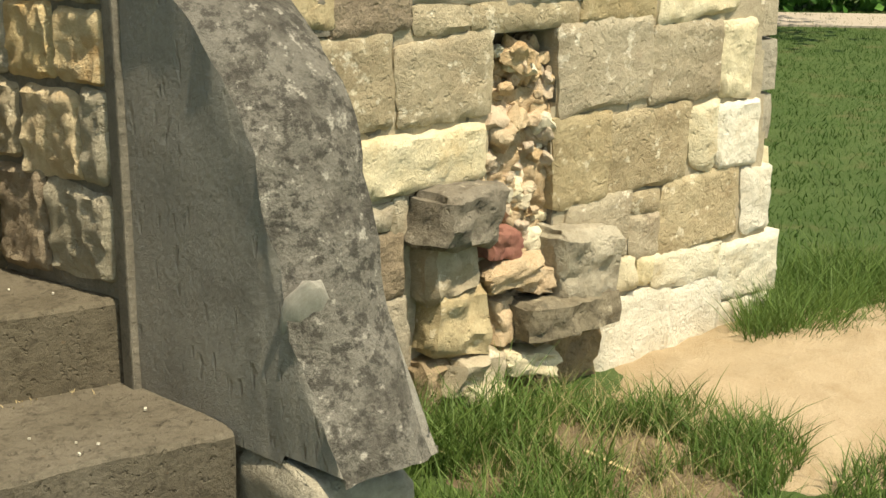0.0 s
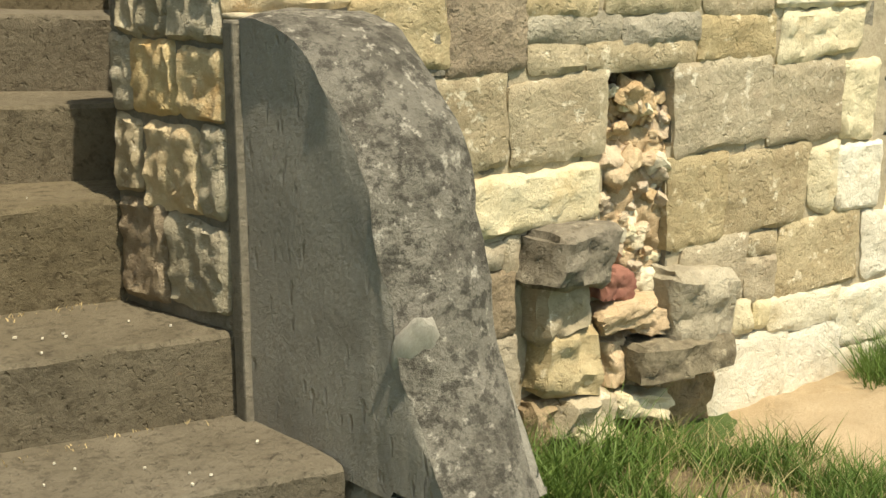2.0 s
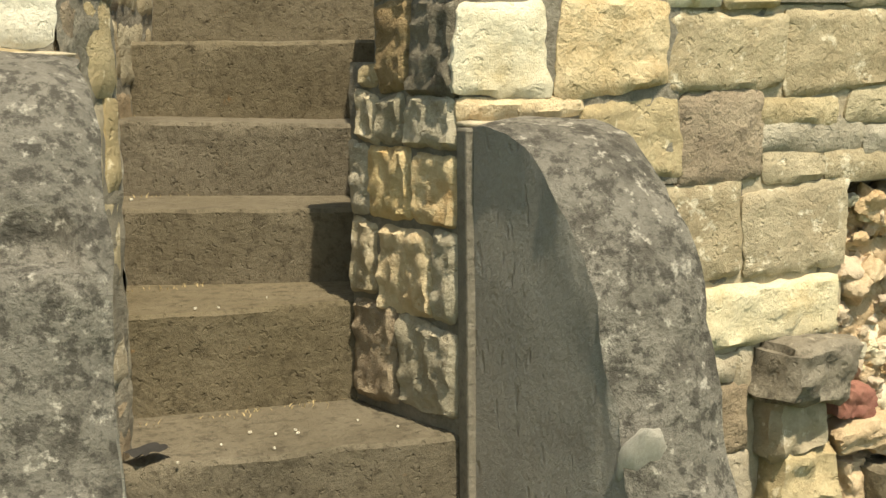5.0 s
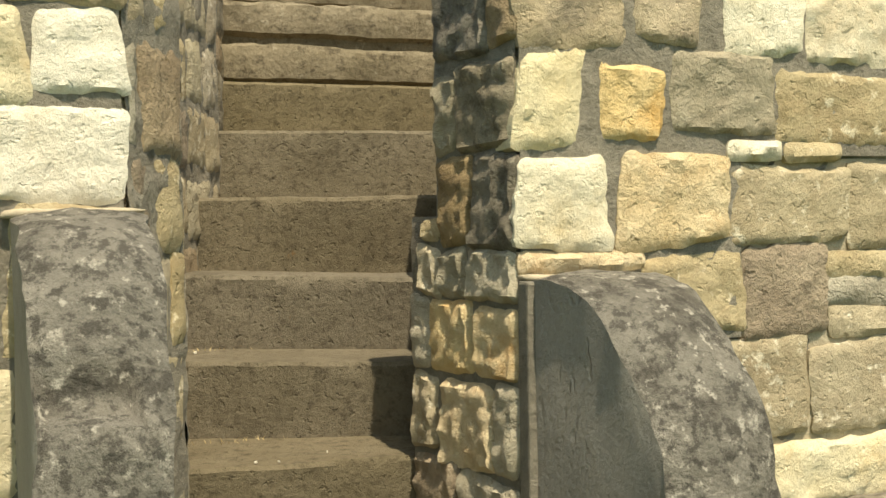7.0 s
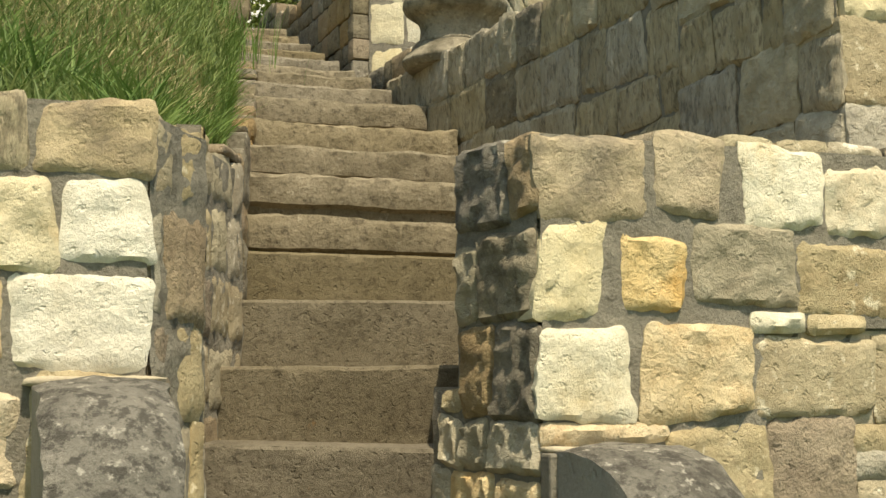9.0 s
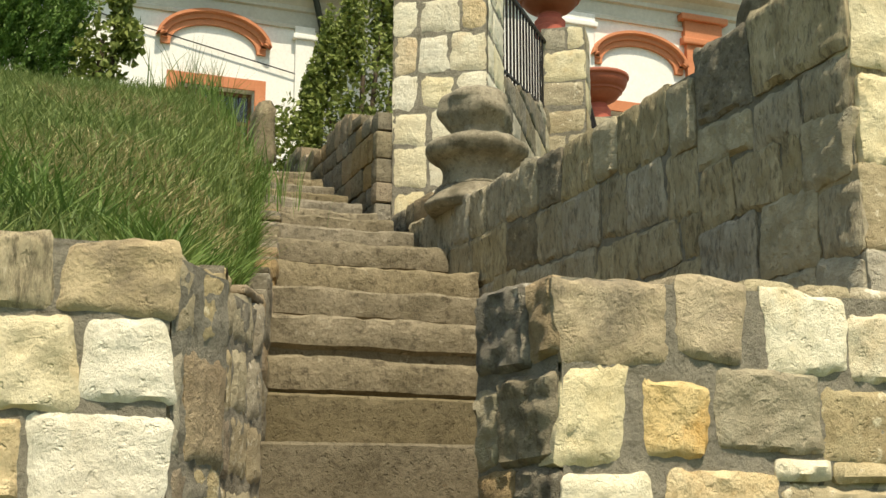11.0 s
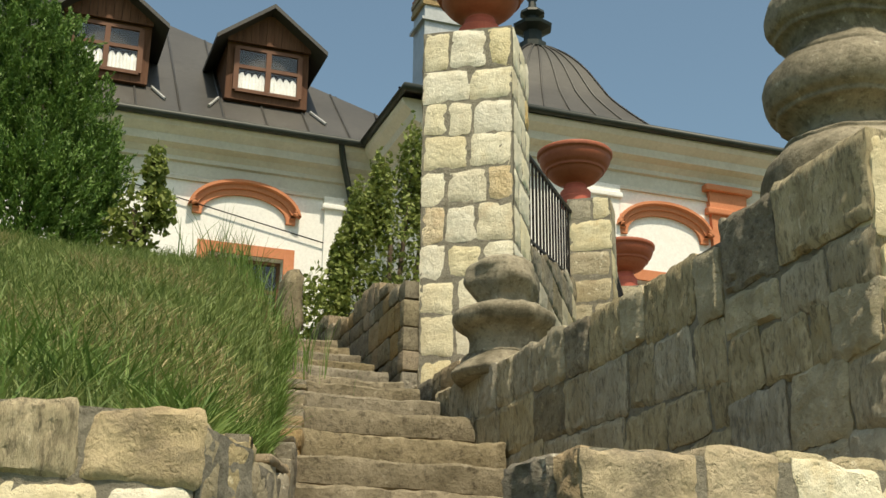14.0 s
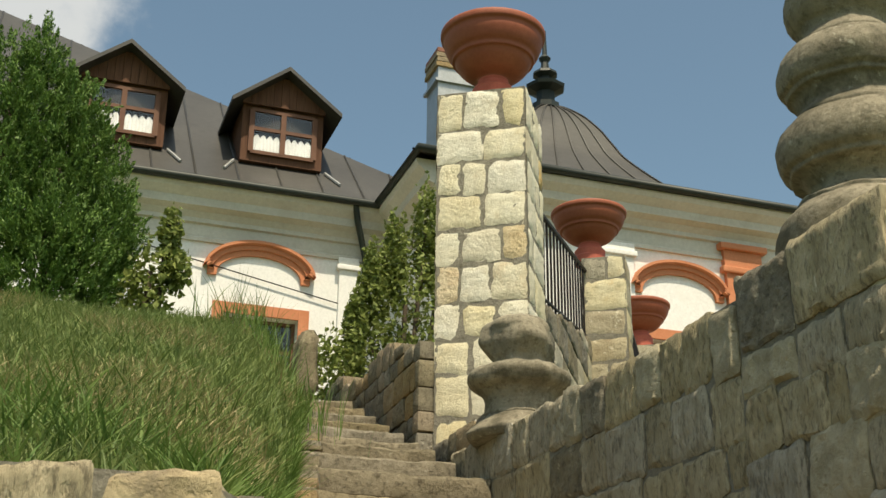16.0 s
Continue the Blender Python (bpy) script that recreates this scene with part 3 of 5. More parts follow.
for _ in range(9000):
    v, c = 0.08 + abs(rb.gauss(0, 0.55)), rb.uniform(0.0, 1.9)
    if noise.noise((c * 2.3, v * 2.3, 6.0)) > -0.15:
        edge_pts.append((left_edge(v) - c, v, hill_z(left_edge(v) - c, v) - 0.01))
eg = blades("overhanging_grass", edge_pts, BLADE, (0.07, 0.19), 0.0085, 0.8, 13)
tagged(eg, "lush grass hanging over the stair edge", "grass", kind="stuff")
tall_pts = [(rb.gauss(0.25, 0.16), rb.gauss(4.6, 0.25)) for _ in range(420)]
tg = blades("tall_grass", [(u, v, hill_z(u, v) - 0.02) for u, v in tall_pts], BLADE, (0.22, 0.45), 0.007, 0.5, 14)
tagged(tg, "clump of taller seeding grass on the bank", "grass", kind="stuff")

# ---------------- stair ----------------
# front edge v, top z, left u, right u
STEPS = [(-0.30, 0.225, -0.70, 0.035, 0), (0.04, 0.392, -0.72, 0.0, 0), (0.38, 0.610, -0.68, 0.08, 0), (0.68, 0.787, -0.62, 0.5, 0),
         (0.98, 0.973, -0.58, 0.7, 0), (1.25, 1.172, -0.50, 1.0, 0), (1.55, 1.372, -0.42, 1.22, 0), (1.90, 1.55, -0.28, 1.22, 0),
         (2.28, 1.725, -0.16, 1.22, 1), (2.60, 1.93, -0.08, 1.22, 1), (2.95, 2.105, 0.0, 1.22, 1), (3.30, 2.28, 0.1, 1.22, 1),
         (3.70, 2.48, 0.2, 1.22, 1), (4.15, 2.65, 0.3, 1.2, 1), (4.50, 2.795, 0.4, 1.2, 1), (4.80, 2.905, 0.45, 1.2, 1)]
STEPS += [(5.1 + 0.3 * k, 3.03 + 0.125 * k, 0.55 + 0.06 * k, 1.2, 1) for k in range(5)]
# how far the front edges of the lowest steps fan round, and their fall to one side
FAN = {0: -0.15, 1: -0.17, 2: -0.16, 3: -0.42, 4: -0.5, 5: -0.4, 6: -0.1}
FALL = {3: -0.01, 4: -0.03, 5: -0.01}


def step_mesh(v, z, u0, u1, worn, seed, fan=0.0, fall=0.0):
    w, d, h = u1 - u0, 0.62, 0.30
    bm = bmesh.new()
    nx = max(12, int(w / 0.02))
    prof = [(0.0, -h), (0.0, -0.15), (0.0, -0.08), (0.0, -0.035), (0.0, -0.009), (0.008, 0.0), (0.04, 0.001), (0.10, 0.0), (0.18, 0.0), (0.28, 0.0), (0.36, 0.0), (d, 0.0), (d, -h)]
    if worn:
        prof = [(0.045, -h), (0.045, -0.135), (0.03, -0.128), (0.004, -0.122), (0.0, -0.085), (0.0, -0.045), (0.003, -0.014), (0.014, 0.0), (0.06, 0.004), (0.12, 0.002), (0.2, 0.0), (0.3, 0.0), (d, 0.0), (d, -h)]
    rows = []
    for i in range(nx + 1):
        x = u0 + w * i / nx
        ring = []
        for y, q in prof:
            p = Vector((x, v + y + fan * (min(x, 0.15) + 0.25), z + q + fall * (min(x, 0.15) + 0.25)))
            amp = 0.016 if worn else 0.006
            nn = noise.noise_vector(Vector((x * 5 + seed * 4.1, y * 9, q * 12 + seed)))
            n2 = noise.noise_vector(Vector((x * 21 + seed * 9.1, y * 31, q * 37 + seed)))
            nose = 1.0 if -0.06 < q < 0.003 and y < 0.06 else 0.45
            p += nn * amp * nose + n2 * amp * 0.45 * nose
            if worn:
                p.z -= 0.010 * math.sin(math.pi * i / nx) * (1 if q > -0.06 else 0.3)
            ring.append(bm.verts.new(p))
        rows.append(ring)
    for a, b in zip(rows, rows[1:]):
        for k in range(len(prof) - 1):
            bm.faces.new((a[k], b[k], b[k + 1], a[k + 1]))
    bm.faces.new(rows[0])
    bm.faces.new(rows[-1][::-1])
    return bm


stair = empty("stone_stair", (0, 0, 0), label="narrow weathered stair of concrete and worn stone steps", category="stair", kind="structure")
for n, (v, z, u0, u1, worn) in enumerate(STEPS):
    part("step", step_mesh(v, z, u0, u1, worn, n * 1.7, FAN.get(n, 0.0), FALL.get(n, 0.0)), SLABSTONE if worn else CONCRETE, stair, smooth=True).data.set_sharp_from_angle(angle=radians(35))
foot = part("step", boxed(-0.75, 0.0, -0.62, 0.6, GROUND - 0.1, 0.03, bevel=0.01), CONCRETE, stair)
fill = part("stair_core", boxed(-0.3, 1.2, 0.9, 5.0, -0.05, 0.65), EARTH, stair)

# fallen petals and pale chips on the treads
chips = empty("fallen_chips", (0, 0, 0), label="scattered pale petals and chips on the steps", category="debris", kind="stuff")
cb = bmesh.new()
for k in range(24):
    v, z, u0, u1, worn = STEPS[rb.choice((0, 0, 1, 1, 1, 2, 3))]
    made = bmesh.ops.create_cube(cb, size=1.0)
    s = rb.uniform(0.002, 0.0048)
    bmesh.ops.transform(cb, matrix=pose(rb.uniform(-0.55, -0.03), v + 0.03 + abs(rb.gauss(0.08, 0.09)), z + 0.004, 0, rb.uniform(-20, 20), rb.uniform(0, 180)) @ Matrix.Diagonal((s * 1.6, s, 0.004, 1)), verts=made["verts"])
part("chip", cb, STONE["w"], chips)
rust = blades("dry_crumbs", [(rb.uniform(-0.6, -0.02), STEPS[k][0] + 0.33 - abs(rb.gauss(0, 0.018)), STEPS[k][1]) for k in (0, 1, 2, 3, 4, 5) for _ in range(70)], STRAW, (0.004, 0.014), 0.003, 1.2, 77)
tagged(rust, "dry crumbs and stalks in the step corners", "debris", kind="stuff")

weed = blades("step_weed", [(rb.gauss(-0.10, 0.05), 1.93 + 0.35 * k + rb.uniform(0, 0.02), 1.38 + 0.18 * k) for k in (0, 0, 1, 3) for _ in range(45)], BLADE, (0.02, 0.06), 0.006, 1.0, 91)
tagged(weed, "small green weeds in the step joints", "weeds", kind="stuff")
lit = bmesh.new()
bmesh.ops.create_grid(lit, x_segments=8, y_segments=5, size=0.5)
for vtx in lit.verts:
    vtx.co = Vector((vtx.co.x * 0.075, vtx.co.y * 0.05, 0.008 + 0.008 * noise.noise(vtx.co * 5)))
rag = part("litter_scrap", lit, ROOM_SHADE_AND_SCRAP, None, smooth=True)
rag.matrix_basis = pose(-0.585, 0.13, 0.408, 0, 0, 20)
tagged(rag, "dark crumpled scrap lying on a step", "litter")

# ---------------- right wall ----------------
FACE = facing(0, 0, 0)
wall = empty("wall_right", (0, 0, 0), label="sunlit old limestone wall with a broken core", category="wall", kind="structure")
wb = bmesh.new()
box(wb, 0.008, 0.95, 0.006, 0.28, -0.3, 1.60)
box(wb, 0.95, 1.19, 0.11, 0.28, -0.3, 0.84)
box(wb, 0.95, 1.19, 0.006, 0.28, 0.84, 1.60)
box(wb, 1.19, 1.95, 0.006, 0.28, -0.3, 1.60)
part("mortar_bed", wb, MORTAR, wall)
TOP = [(0.0, 0.235, 1.454, 1.612, "s"), (0.262, 0.408, 1.458, 1.622, "s"), (0.474, 0.654, 1.442, 1.603, "w"), (0.672, 0.93, 1.425, 1.579, "c"),
       (0.0, 0.132, 1.262, 1.434, "c"), (0.172, 0.322, 1.253, 1.418, "o"), (0.351, 0.592, 1.27, 1.432, "g"), (0.602, 0.925, 1.264, 1.416, "t"),
       (0.47, 0.603, 1.232, 1.263, "c"), (0.617, 0.756, 1.226, 1.258, "t"), (0.0, 0.185, 1.066, 1.235, "w"), (0.21, 0.464, 1.057, 1.228, "o"),
       (0.484, 0.779, 1.052, 1.222, "t"), (0.0, 0.268, 1.015, 1.051, "o"), (0.285, 0.502, 0.872, 1.034, "t")]
MID = [(0.512, 0.711, 0.868, 1.041, "b"), (0.722, 0.925, 0.982, 1.037, "t"), (0.715, 1.004, 0.922, 0.975, "g"), (0.727, 0.898, 0.857, 0.915, "t"),
       (0.79, 1.175, 1.05, 1.225, "t"), (0.965, 1.262, 0.976, 1.044, "g"), (1.01, 1.262, 0.912, 0.968, "g"), (0.906, 1.25, 0.851, 0.906, "t"),
       (0.436, 0.668, 0.668, 0.862, "t"), (0.676, 0.973, 0.652, 0.841, "t"), (0.542, 0.941, 0.498, 0.642, "c"), (0.53, 0.664, 0.419, 0.492, "t"),
       (0.671, 0.712, 0.41, 0.492, "t"), (0.555, 0.708, 0.259, 0.409, "b"), (0.57, 0.712, 0.076, 0.25, "t"), (0.50, 0.73, -0.14, 0.068, "b")]
LOW = [(1.192, 1.535, 0.635, 0.845, "t"), (1.545, 1.825, 0.632, 0.835, "t"), (1.833, 1.965, 0.608, 0.832, "c"), (1.175, 1.378, 0.40, 0.624, "t"),
       (1.392, 1.713, 0.402, 0.62, "t"), (1.72, 1.821, 0.419, 0.605, "c"), (1.828, 2.03, 0.398, 0.597, "w"), (1.245, 1.47, 0.235, 0.39, "t"),
       (1.478, 1.598, 0.327, 0.388, "t"), (1.48, 1.60, 0.215, 0.319, "t"), (1.608, 1.958, 0.205, 0.40, "t"), (1.97, 2.10, 0.192, 0.388, "w")]
FOOT = [(1.437, 1.511, 0.128, 0.217, "c"), (1.517, 1.582, 0.122, 0.211, "c"), (1.587, 1.875, 0.099, 0.20, "w"), (1.886, 2.16, 0.009, 0.186, "w"),
        (1.37, 1.666, -0.18, 0.118, "w"), (1.672, 1.887, -0.20, 0.089, "w"), (1.896, 2.131, -0.213, 0.0, "w"), (1.27, 1.545, 0.85, 0.96, "t"), (1.553, 1.90, 0.842, 0.955, "c")]
UPPER = [(1.185, 1.50, 1.07, 1.23, "g"), (1.27, 1.52, 0.97, 1.06, "t"), (1.53, 1.91, 0.965, 1.09, "c"), (1.51, 1.90, 1.10, 1.25, "t"),
         (0.94, 1.21, 1.24, 1.42, "g"), (1.22, 1.49, 1.24, 1.40, "c"), (1.50, 1.89, 1.26, 1.43, "g"), (0.94, 1.16, 1.43, 1.58, "c"), (1.17, 1.49, 1.41, 1.57, "g"), (1.5, 1.88, 1.44, 1.57, "t")]
for row, out in ((TOP, 0.0115), (MID, 0.006), (LOW, 0.007), (FOOT, 0.007), (UPPER, 0.007)):
    for a0, a1, z0, z1, kind in row:
        lay_stone(wall, FACE, a0 - 0.005, a1 + 0.005, z0 - 0.004, z1 + 0.004, kind, out + rng.uniform(-0.002, 0.004), 0.15, gap=0.0, jag=0.012, cell=0.014)


def broken(a, z):
    """The gap torn in the wall face."""
    return 0.97 < a < 1.185 + 0.015 * math.sin(z * 19) and -0.1 < z < 0.842 or a > 2.14 - 0.13 * (z + 0.1)


def repointed(a, z):
    """The corner that was laid anew in grey mortar."""
    return a < 0.50 and z > 0.86 or a < 0.93 + 0.03 * math.sin(z * 17) and z > 1.232


mortar_sheet(wall, FACE, 0.002, 1.0, 0.85, 1.605, 0.0075, 0.004, lambda a, z: not repointed(a, z))
mortar_sheet(wall, FACE, 0.002, 2.12, -0.25, 1.60, -0.004, 0.005, lambda a, z: broken(a, z) or repointed(a, z), material=MORTAR_PALE)
fill_wall(wall, FACE, 0.02, 0.41, -0.2, 0.86, "tbg", seed=8)
# rough uneven coping on top of the wall
fill_wall(wall, facing(0.42, 0.0, 0), 0.0, 0.5, 1.585, 1.635, "gdt", 0.08, 0.2, (0.03, 0.045), seed=12, proud=0.0, depth=0.25)
# the broken end leans back; the return runs away from the stair
fill_wall(wall, facing(2.12, 0.02, 90), 0.0, 3.0, -0.2, 1.55, "cgt", seed=14, fine=0)

# the inner cheek of the wall beside the steps
CHEEK = facing(-0.05, 0.26, -78)
cheek = empty("wall_cheek", (0, 0, 0), label="shaded stone end of the wall beside the steps", category="wall", kind="structure")
part("mortar_bed", boxed(-0.005, 0.262, 0.004, 0.06, 0.2, 1.60), MORTAR, cheek).matrix_basis = CHEEK
part("mortar_bed", boxed(-0.10, -0.005, 0.004, 0.06, 0.2, 1.12), MORTAR, cheek).matrix_basis = CHEEK
mortar_sheet(cheek, CHEEK, -0.005, 0.262, 0.2, 1.60, 0.006, 0.004, seed=4.0)
mortar_sheet(cheek, CHEEK, -0.10, -0.005, 0.2, 1.12, 0.005, 0.007, seed=4.0)
for a0, a1, z0, z1, kind in ((0.0, 0.172, 1.432, 1.608, "d"), (0.182, 0.262, 1.453, 1.615, "b"), (0.087, 0.262, 1.258, 1.43, "d"), (0.0, 0.08, 1.252, 1.41, "g"),
                             (0.012, 0.116, 1.063, 1.232, "b"), (0.128, 0.26, 1.068, 1.241, "d"), (-0.05, 0.004, 1.073, 1.12, "t"), (0.012, 0.094, 0.966, 1.051, "g"),
                             (0.103, 0.262, 0.961, 1.054, "g"), (-0.07, 0.002, 0.96, 1.06, "t"), (-0.025, 0.124, 0.815, 0.945, "o"), (0.134, 0.26, 0.80, 0.945, "o"),
                             (-0.095, -0.03, 0.80, 0.95, "g"), (0.01, 0.185, 0.614, 0.792, "o"), (0.192, 0.262, 0.62, 0.79, "g"), (-0.097, 0.002, 0.635, 0.787, "t"),
                             (0.07, 0.262, 0.43, 0.604, "g"), (-0.09, 0.062, 0.42, 0.62, "b")):
    lay_stone(cheek, CHEEK, a0 - 0.003, a1 + 0.003, z0 - 0.003, z1 + 0.003, kind, 0.013, 0.05, gap=0.0, jag=0.009, bulge=0.009, cell=0.012)
part("mortar_strip", boxed(-0.008, 0.03, -0.052, -0.008, 0.2, 1.0, bevel=0.006), MORTAR, cheek, "smooth grey mortar band behind the slab")

# ---------------- broken core of the wall ----------------
core = empty("broken_wall_core", (0, 0, 0), label="crumbling orange rubble exposed in the broken wall", category="rubble", kind="structure")
rr = random.Random(33)


def lump(size, seed, sharp=0.28, detail=4):
    bm = bmesh.new()
    bmesh.ops.create_icosphere(bm, subdivisions=detail, radius=0.5)
    off = Vector((seed * 2.3, seed, -seed))
    for vtx in bm.verts:
        p = vtx.co.copy()
        q = p / max(abs(p.x), abs(p.y), abs(p.z)) * 0.46
        p = p.lerp(q, 0.8)
        p *= 1 + sharp * noise.noise(p * 2.6 + off) + 0.13 * noise.noise(p * 7 + off) + 0.03 * noise.noise(p * 19 + off)
        vtx.co = Vector((p.x * size[0], p.y * size[1], p.z * size[2]))
    return bm


def put_lump(parent, name, material, at, size, turn=(0, 0, 0), seed=None, sharp=0.28, detail=4):
    ob = part(name, lump(size, rr.random() * 40 if seed is None else seed, sharp, detail), material, parent, smooth=True)
    ob.data.set_sharp_from_angle(angle=radians(38))
    ob.matrix_basis = pose(*at, *turn)
    return ob


for k in range(330):
    z = rr.uniform(-0.02, 0.80)
    mid = 1.08 + 0.03 * math.sin(z * 11) - 0.05 * (z < 0.3)
    s = rr.uniform(0.016, 0.07) * (1.0 if rr.random() < 0.4 else 0.6)
    put_lump(core, "rubble", RUBBLE if rr.random() < 0.88 else STONE["c"], (mid + rr.uniform(-0.12, 0.12), rr.uniform(0.015, 0.09), z),
             (s * 1.3, s, s), [rr.uniform(-40, 40) for _ in range(3)], sharp=0.42, detail=3)
for u0, u1, z0, z1, out, kind, turn in ((0.725, 0.93, 0.375, 0.515, 0.105, "d", 4), (0.725, 0.89, 0.255, 0.385, 0.06, "t", 2), (0.725, 0.90, 0.10, 0.262, 0.065, "t", -2),
                                        (0.775, 0.955, 0.015, 0.105, 0.09, "t", 4), (0.82, 0.945, -0.13, 0.02, 0.12, "c", 6), (0.69, 0.85, -0.12, 0.10, 0.05, "b", 0),
                                        (1.15, 1.365, 0.14, 0.345, 0.08, "g", -3), (1.02, 1.355, 0.08, 0.20, 0.105, "d", 2), (1.10, 1.37, -0.12, 0.08, 0.0, "b", 0)):
    w, h = u1 - u0, z1 - z0
    rk = part("rubble", rough_block(w, out + 0.1, h, u0 * 31 + z0 * 17, 14, 8, 10, 0.016, 0.016, 0.015, 8.0), STONE[kind], core, smooth=True)
    rk.data.set_sharp_from_angle(angle=radians(48))
    rk.matrix_basis = pose((u0 + u1) / 2, -out, (z0 + z1) / 2, 0, rr.uniform(-4, 4), turn)
for at, size, mat, turn in (((0.975, -0.01, 0.345), (0.12, 0.10, 0.085), REDSTONE, (0, 15, 10)), ((1.0, -0.02, 0.27), (0.19, 0.12, 0.075), RUBBLE, (0, -5, 0)),
                            ((0.99, 0.01, 0.15), (0.12, 0.12, 0.12), RUBBLE, (0, 0, 20)), ((1.06, -0.03, 0.03), (0.20, 0.12, 0.07), STONE["c"], (0, 12, 0)),
                            ((1.09, -0.01, 0.235), (0.13, 0.1, 0.07), RUBBLE, (0, 10, 0))):
    put_lump(core, "rubble", mat, at, size, turn, sharp=0.3)
mortar_sheet(core, FACE, 0.95, 1.22, -0.12, 0.70, -0.035, 0.030, material=RUBBLE, seed=3.0, cell=0.009)
part("hollow", boxed(0.95, 1.2, 0.10, 0.14, 0.0, 0.86), EARTH, core)

# ---------------- carved side slabs of the stair ----------------
CURVE = [(0.0, 1.0), (-0.10, 1.0), (-0.213, 0.974), (-0.312, 0.878), (-0.397, 0.736), (-0.44, 0.588), (-0.49, 0.431), (-0.541, 0.323), (-0.60, 0.20)]


def side_slab(name, u0, u1, lift, seed, label, lean=0.14, spall=None):
    """An upright slab whose front edge curves down from the wall to a toe."""
    thing = empty(name, (0, 0, 0), label=label, category="stone slab", group="slabs flanking the stair")
    curve = smooth_profile([(a, b + lift) for a, b in CURVE], 5)
    base = 0.19 + lift * 0.5
    nu = 9

    def jitter(p, amp):
        return p + noise.noise_vector(p * 8 + Vector((seed, 0, 0))) * amp + noise.noise_vector(p * 27 + Vector((seed, 5, 0))) * amp * 0.5

    bm = bmesh.new()
    rows = []
    for j, (v, z) in enumerate(curve):
        t = j / (len(curve) - 1)
        wide = u1 - (u1 - u0) * 0.22 * t
        row = []
        for i in range(nu + 1):
            q = i / nu
            sag = 0.022 * (1 - (2 * q - 1) ** 2)
            if spall and spall[0] < z < spall[1] and 0.05 < q < 0.75:
                sag -= 0.035
            row.append(bm.verts.new(jitter(Vector((u0 - lean * v + (wide - u0) * q, v - sag, z + sag * 0.4)), 0.013)))
        rows.append(row)
    for a, b in zip(rows, rows[1:]):
        for i in range(nu):
            bm.faces.new((a[i], b[i], b[i + 1], a[i + 1]))
    part("rough_edge", bm, SLATE_EDGE, thing, "rough lichen-grey front edge", smooth=True)
    for side, flip in ((0, False), (nu, True)):
        bm = bmesh.new()
        rows2 = []
        nd = 14
        for row, (v, z) in zip(rows_co(curve, u0, u1, nu, seed, side, lean), curve):
            line = []
            for k in range(nd + 1):
                f = k / nd
                bottom = base + (0.0 if v > -0.45 else 0.02)
                flat = u0 - lean * v if not side else u0 - lean * v + (u1 - u0) * 0.85
                keep = max(0.0, 1 - f * 9)
                p = Vector((flat + (row.x - flat) * keep, row.y, row.z + (bottom - row.z) * f))
                amp = 0.003 if 0 < k else 0.0
                line.append(bm.verts.new(p + noise.noise_vector(p * 6 + Vector((seed, 2, 2))) * amp))
            rows2.append(line)
        for a, b in zip(rows2, rows2[1:]):
            for k in range(nd):
                f = (a[k], a[k + 1], b[k + 1], b[k])
                bm.faces.new(f[::-1] if flip else f)
        part("tooled_face", bm, SLATE, thing, "dark grey face with chisel marks", smooth=True)
    bm = rough_block((u1 - u0) * 0.8, 0.56, base - GROUND + 0.1, seed, 12, 8, 10, 0.02, 0.015, 0.022, 9.0)
    ob = part("footing", bm, STONE["g"], thing, "lumpy mortar footing", smooth=True)
    ob.matrix_basis = pose((u0 + u1) / 2 + lean * 0.40, -0.56, 0, 0, 0, 0) @ Matrix.Translation((0, 0, (base + GROUND - 0.1) / 2 - 0.006))
    return thing


def rows_co(curve, u0, u1, nu, seed, side, lean):
    out = []
    for j, (v, z) in enumerate(curve):
        t = j / (len(curve) - 1)
        wide = u1 - (u1 - u0) * 0.22 * t
        q = side / nu
        p = Vector((u0 - lean * v + (wide - u0) * q, v, z))
        out.append(p + noise.noise_vector(p * 8 + Vector((seed, 0, 0))) * 0.013 + noise.noise_vector(p * 27 + Vector((seed, 5, 0))) * 0.0065)
    return out


slab_r = side_slab("side_slab", 0.0, 0.25, 0.0, 3.0, "curved dark grey stone slab flanking the steps by the wall")
slab_l = side_slab("side_slab", -0.915, -0.705, 0.135, 8.0, "curved lichen-spotted grey stone slab flanking the steps", -0.02, (0.86, 0.93))

scar = bmesh.new()
bmesh.ops.create_uvsphere(scar, u_segments=24, v_segments=12, radius=1.0)
for vtx in scar.verts:
    vtx.co *= 1 + 0.16 * noise.noise(vtx.co * 2.1)
sc = part("chip_scar", scar, SCAR, slab_r, "pale fresh chip in the edge", smooth=True)
sc.matrix_basis = pose(0.10, -0.478, 0.465, 20, 0, -14) @ Matrix.Diagonal((0.044, 0.014, 0.070, 1))
for u0, u1, z, o in ((0.0, 0.27, 1.0, slab_r), (-0.93, -0.70, 1.14, slab_l)):
    fb = rough_block(u1 - u0, 0.04, 0.012, u0 * 5 + 3, 12, 2, 3, 0.003, 0.004, 0.003)
    part("mortar_fillet", fb, MORTAR_PALE, o, "pale mortar fillet", smooth=True).matrix_basis = Matrix.Translation(((u0 + u1) / 2, -0.034, z + 0.004))

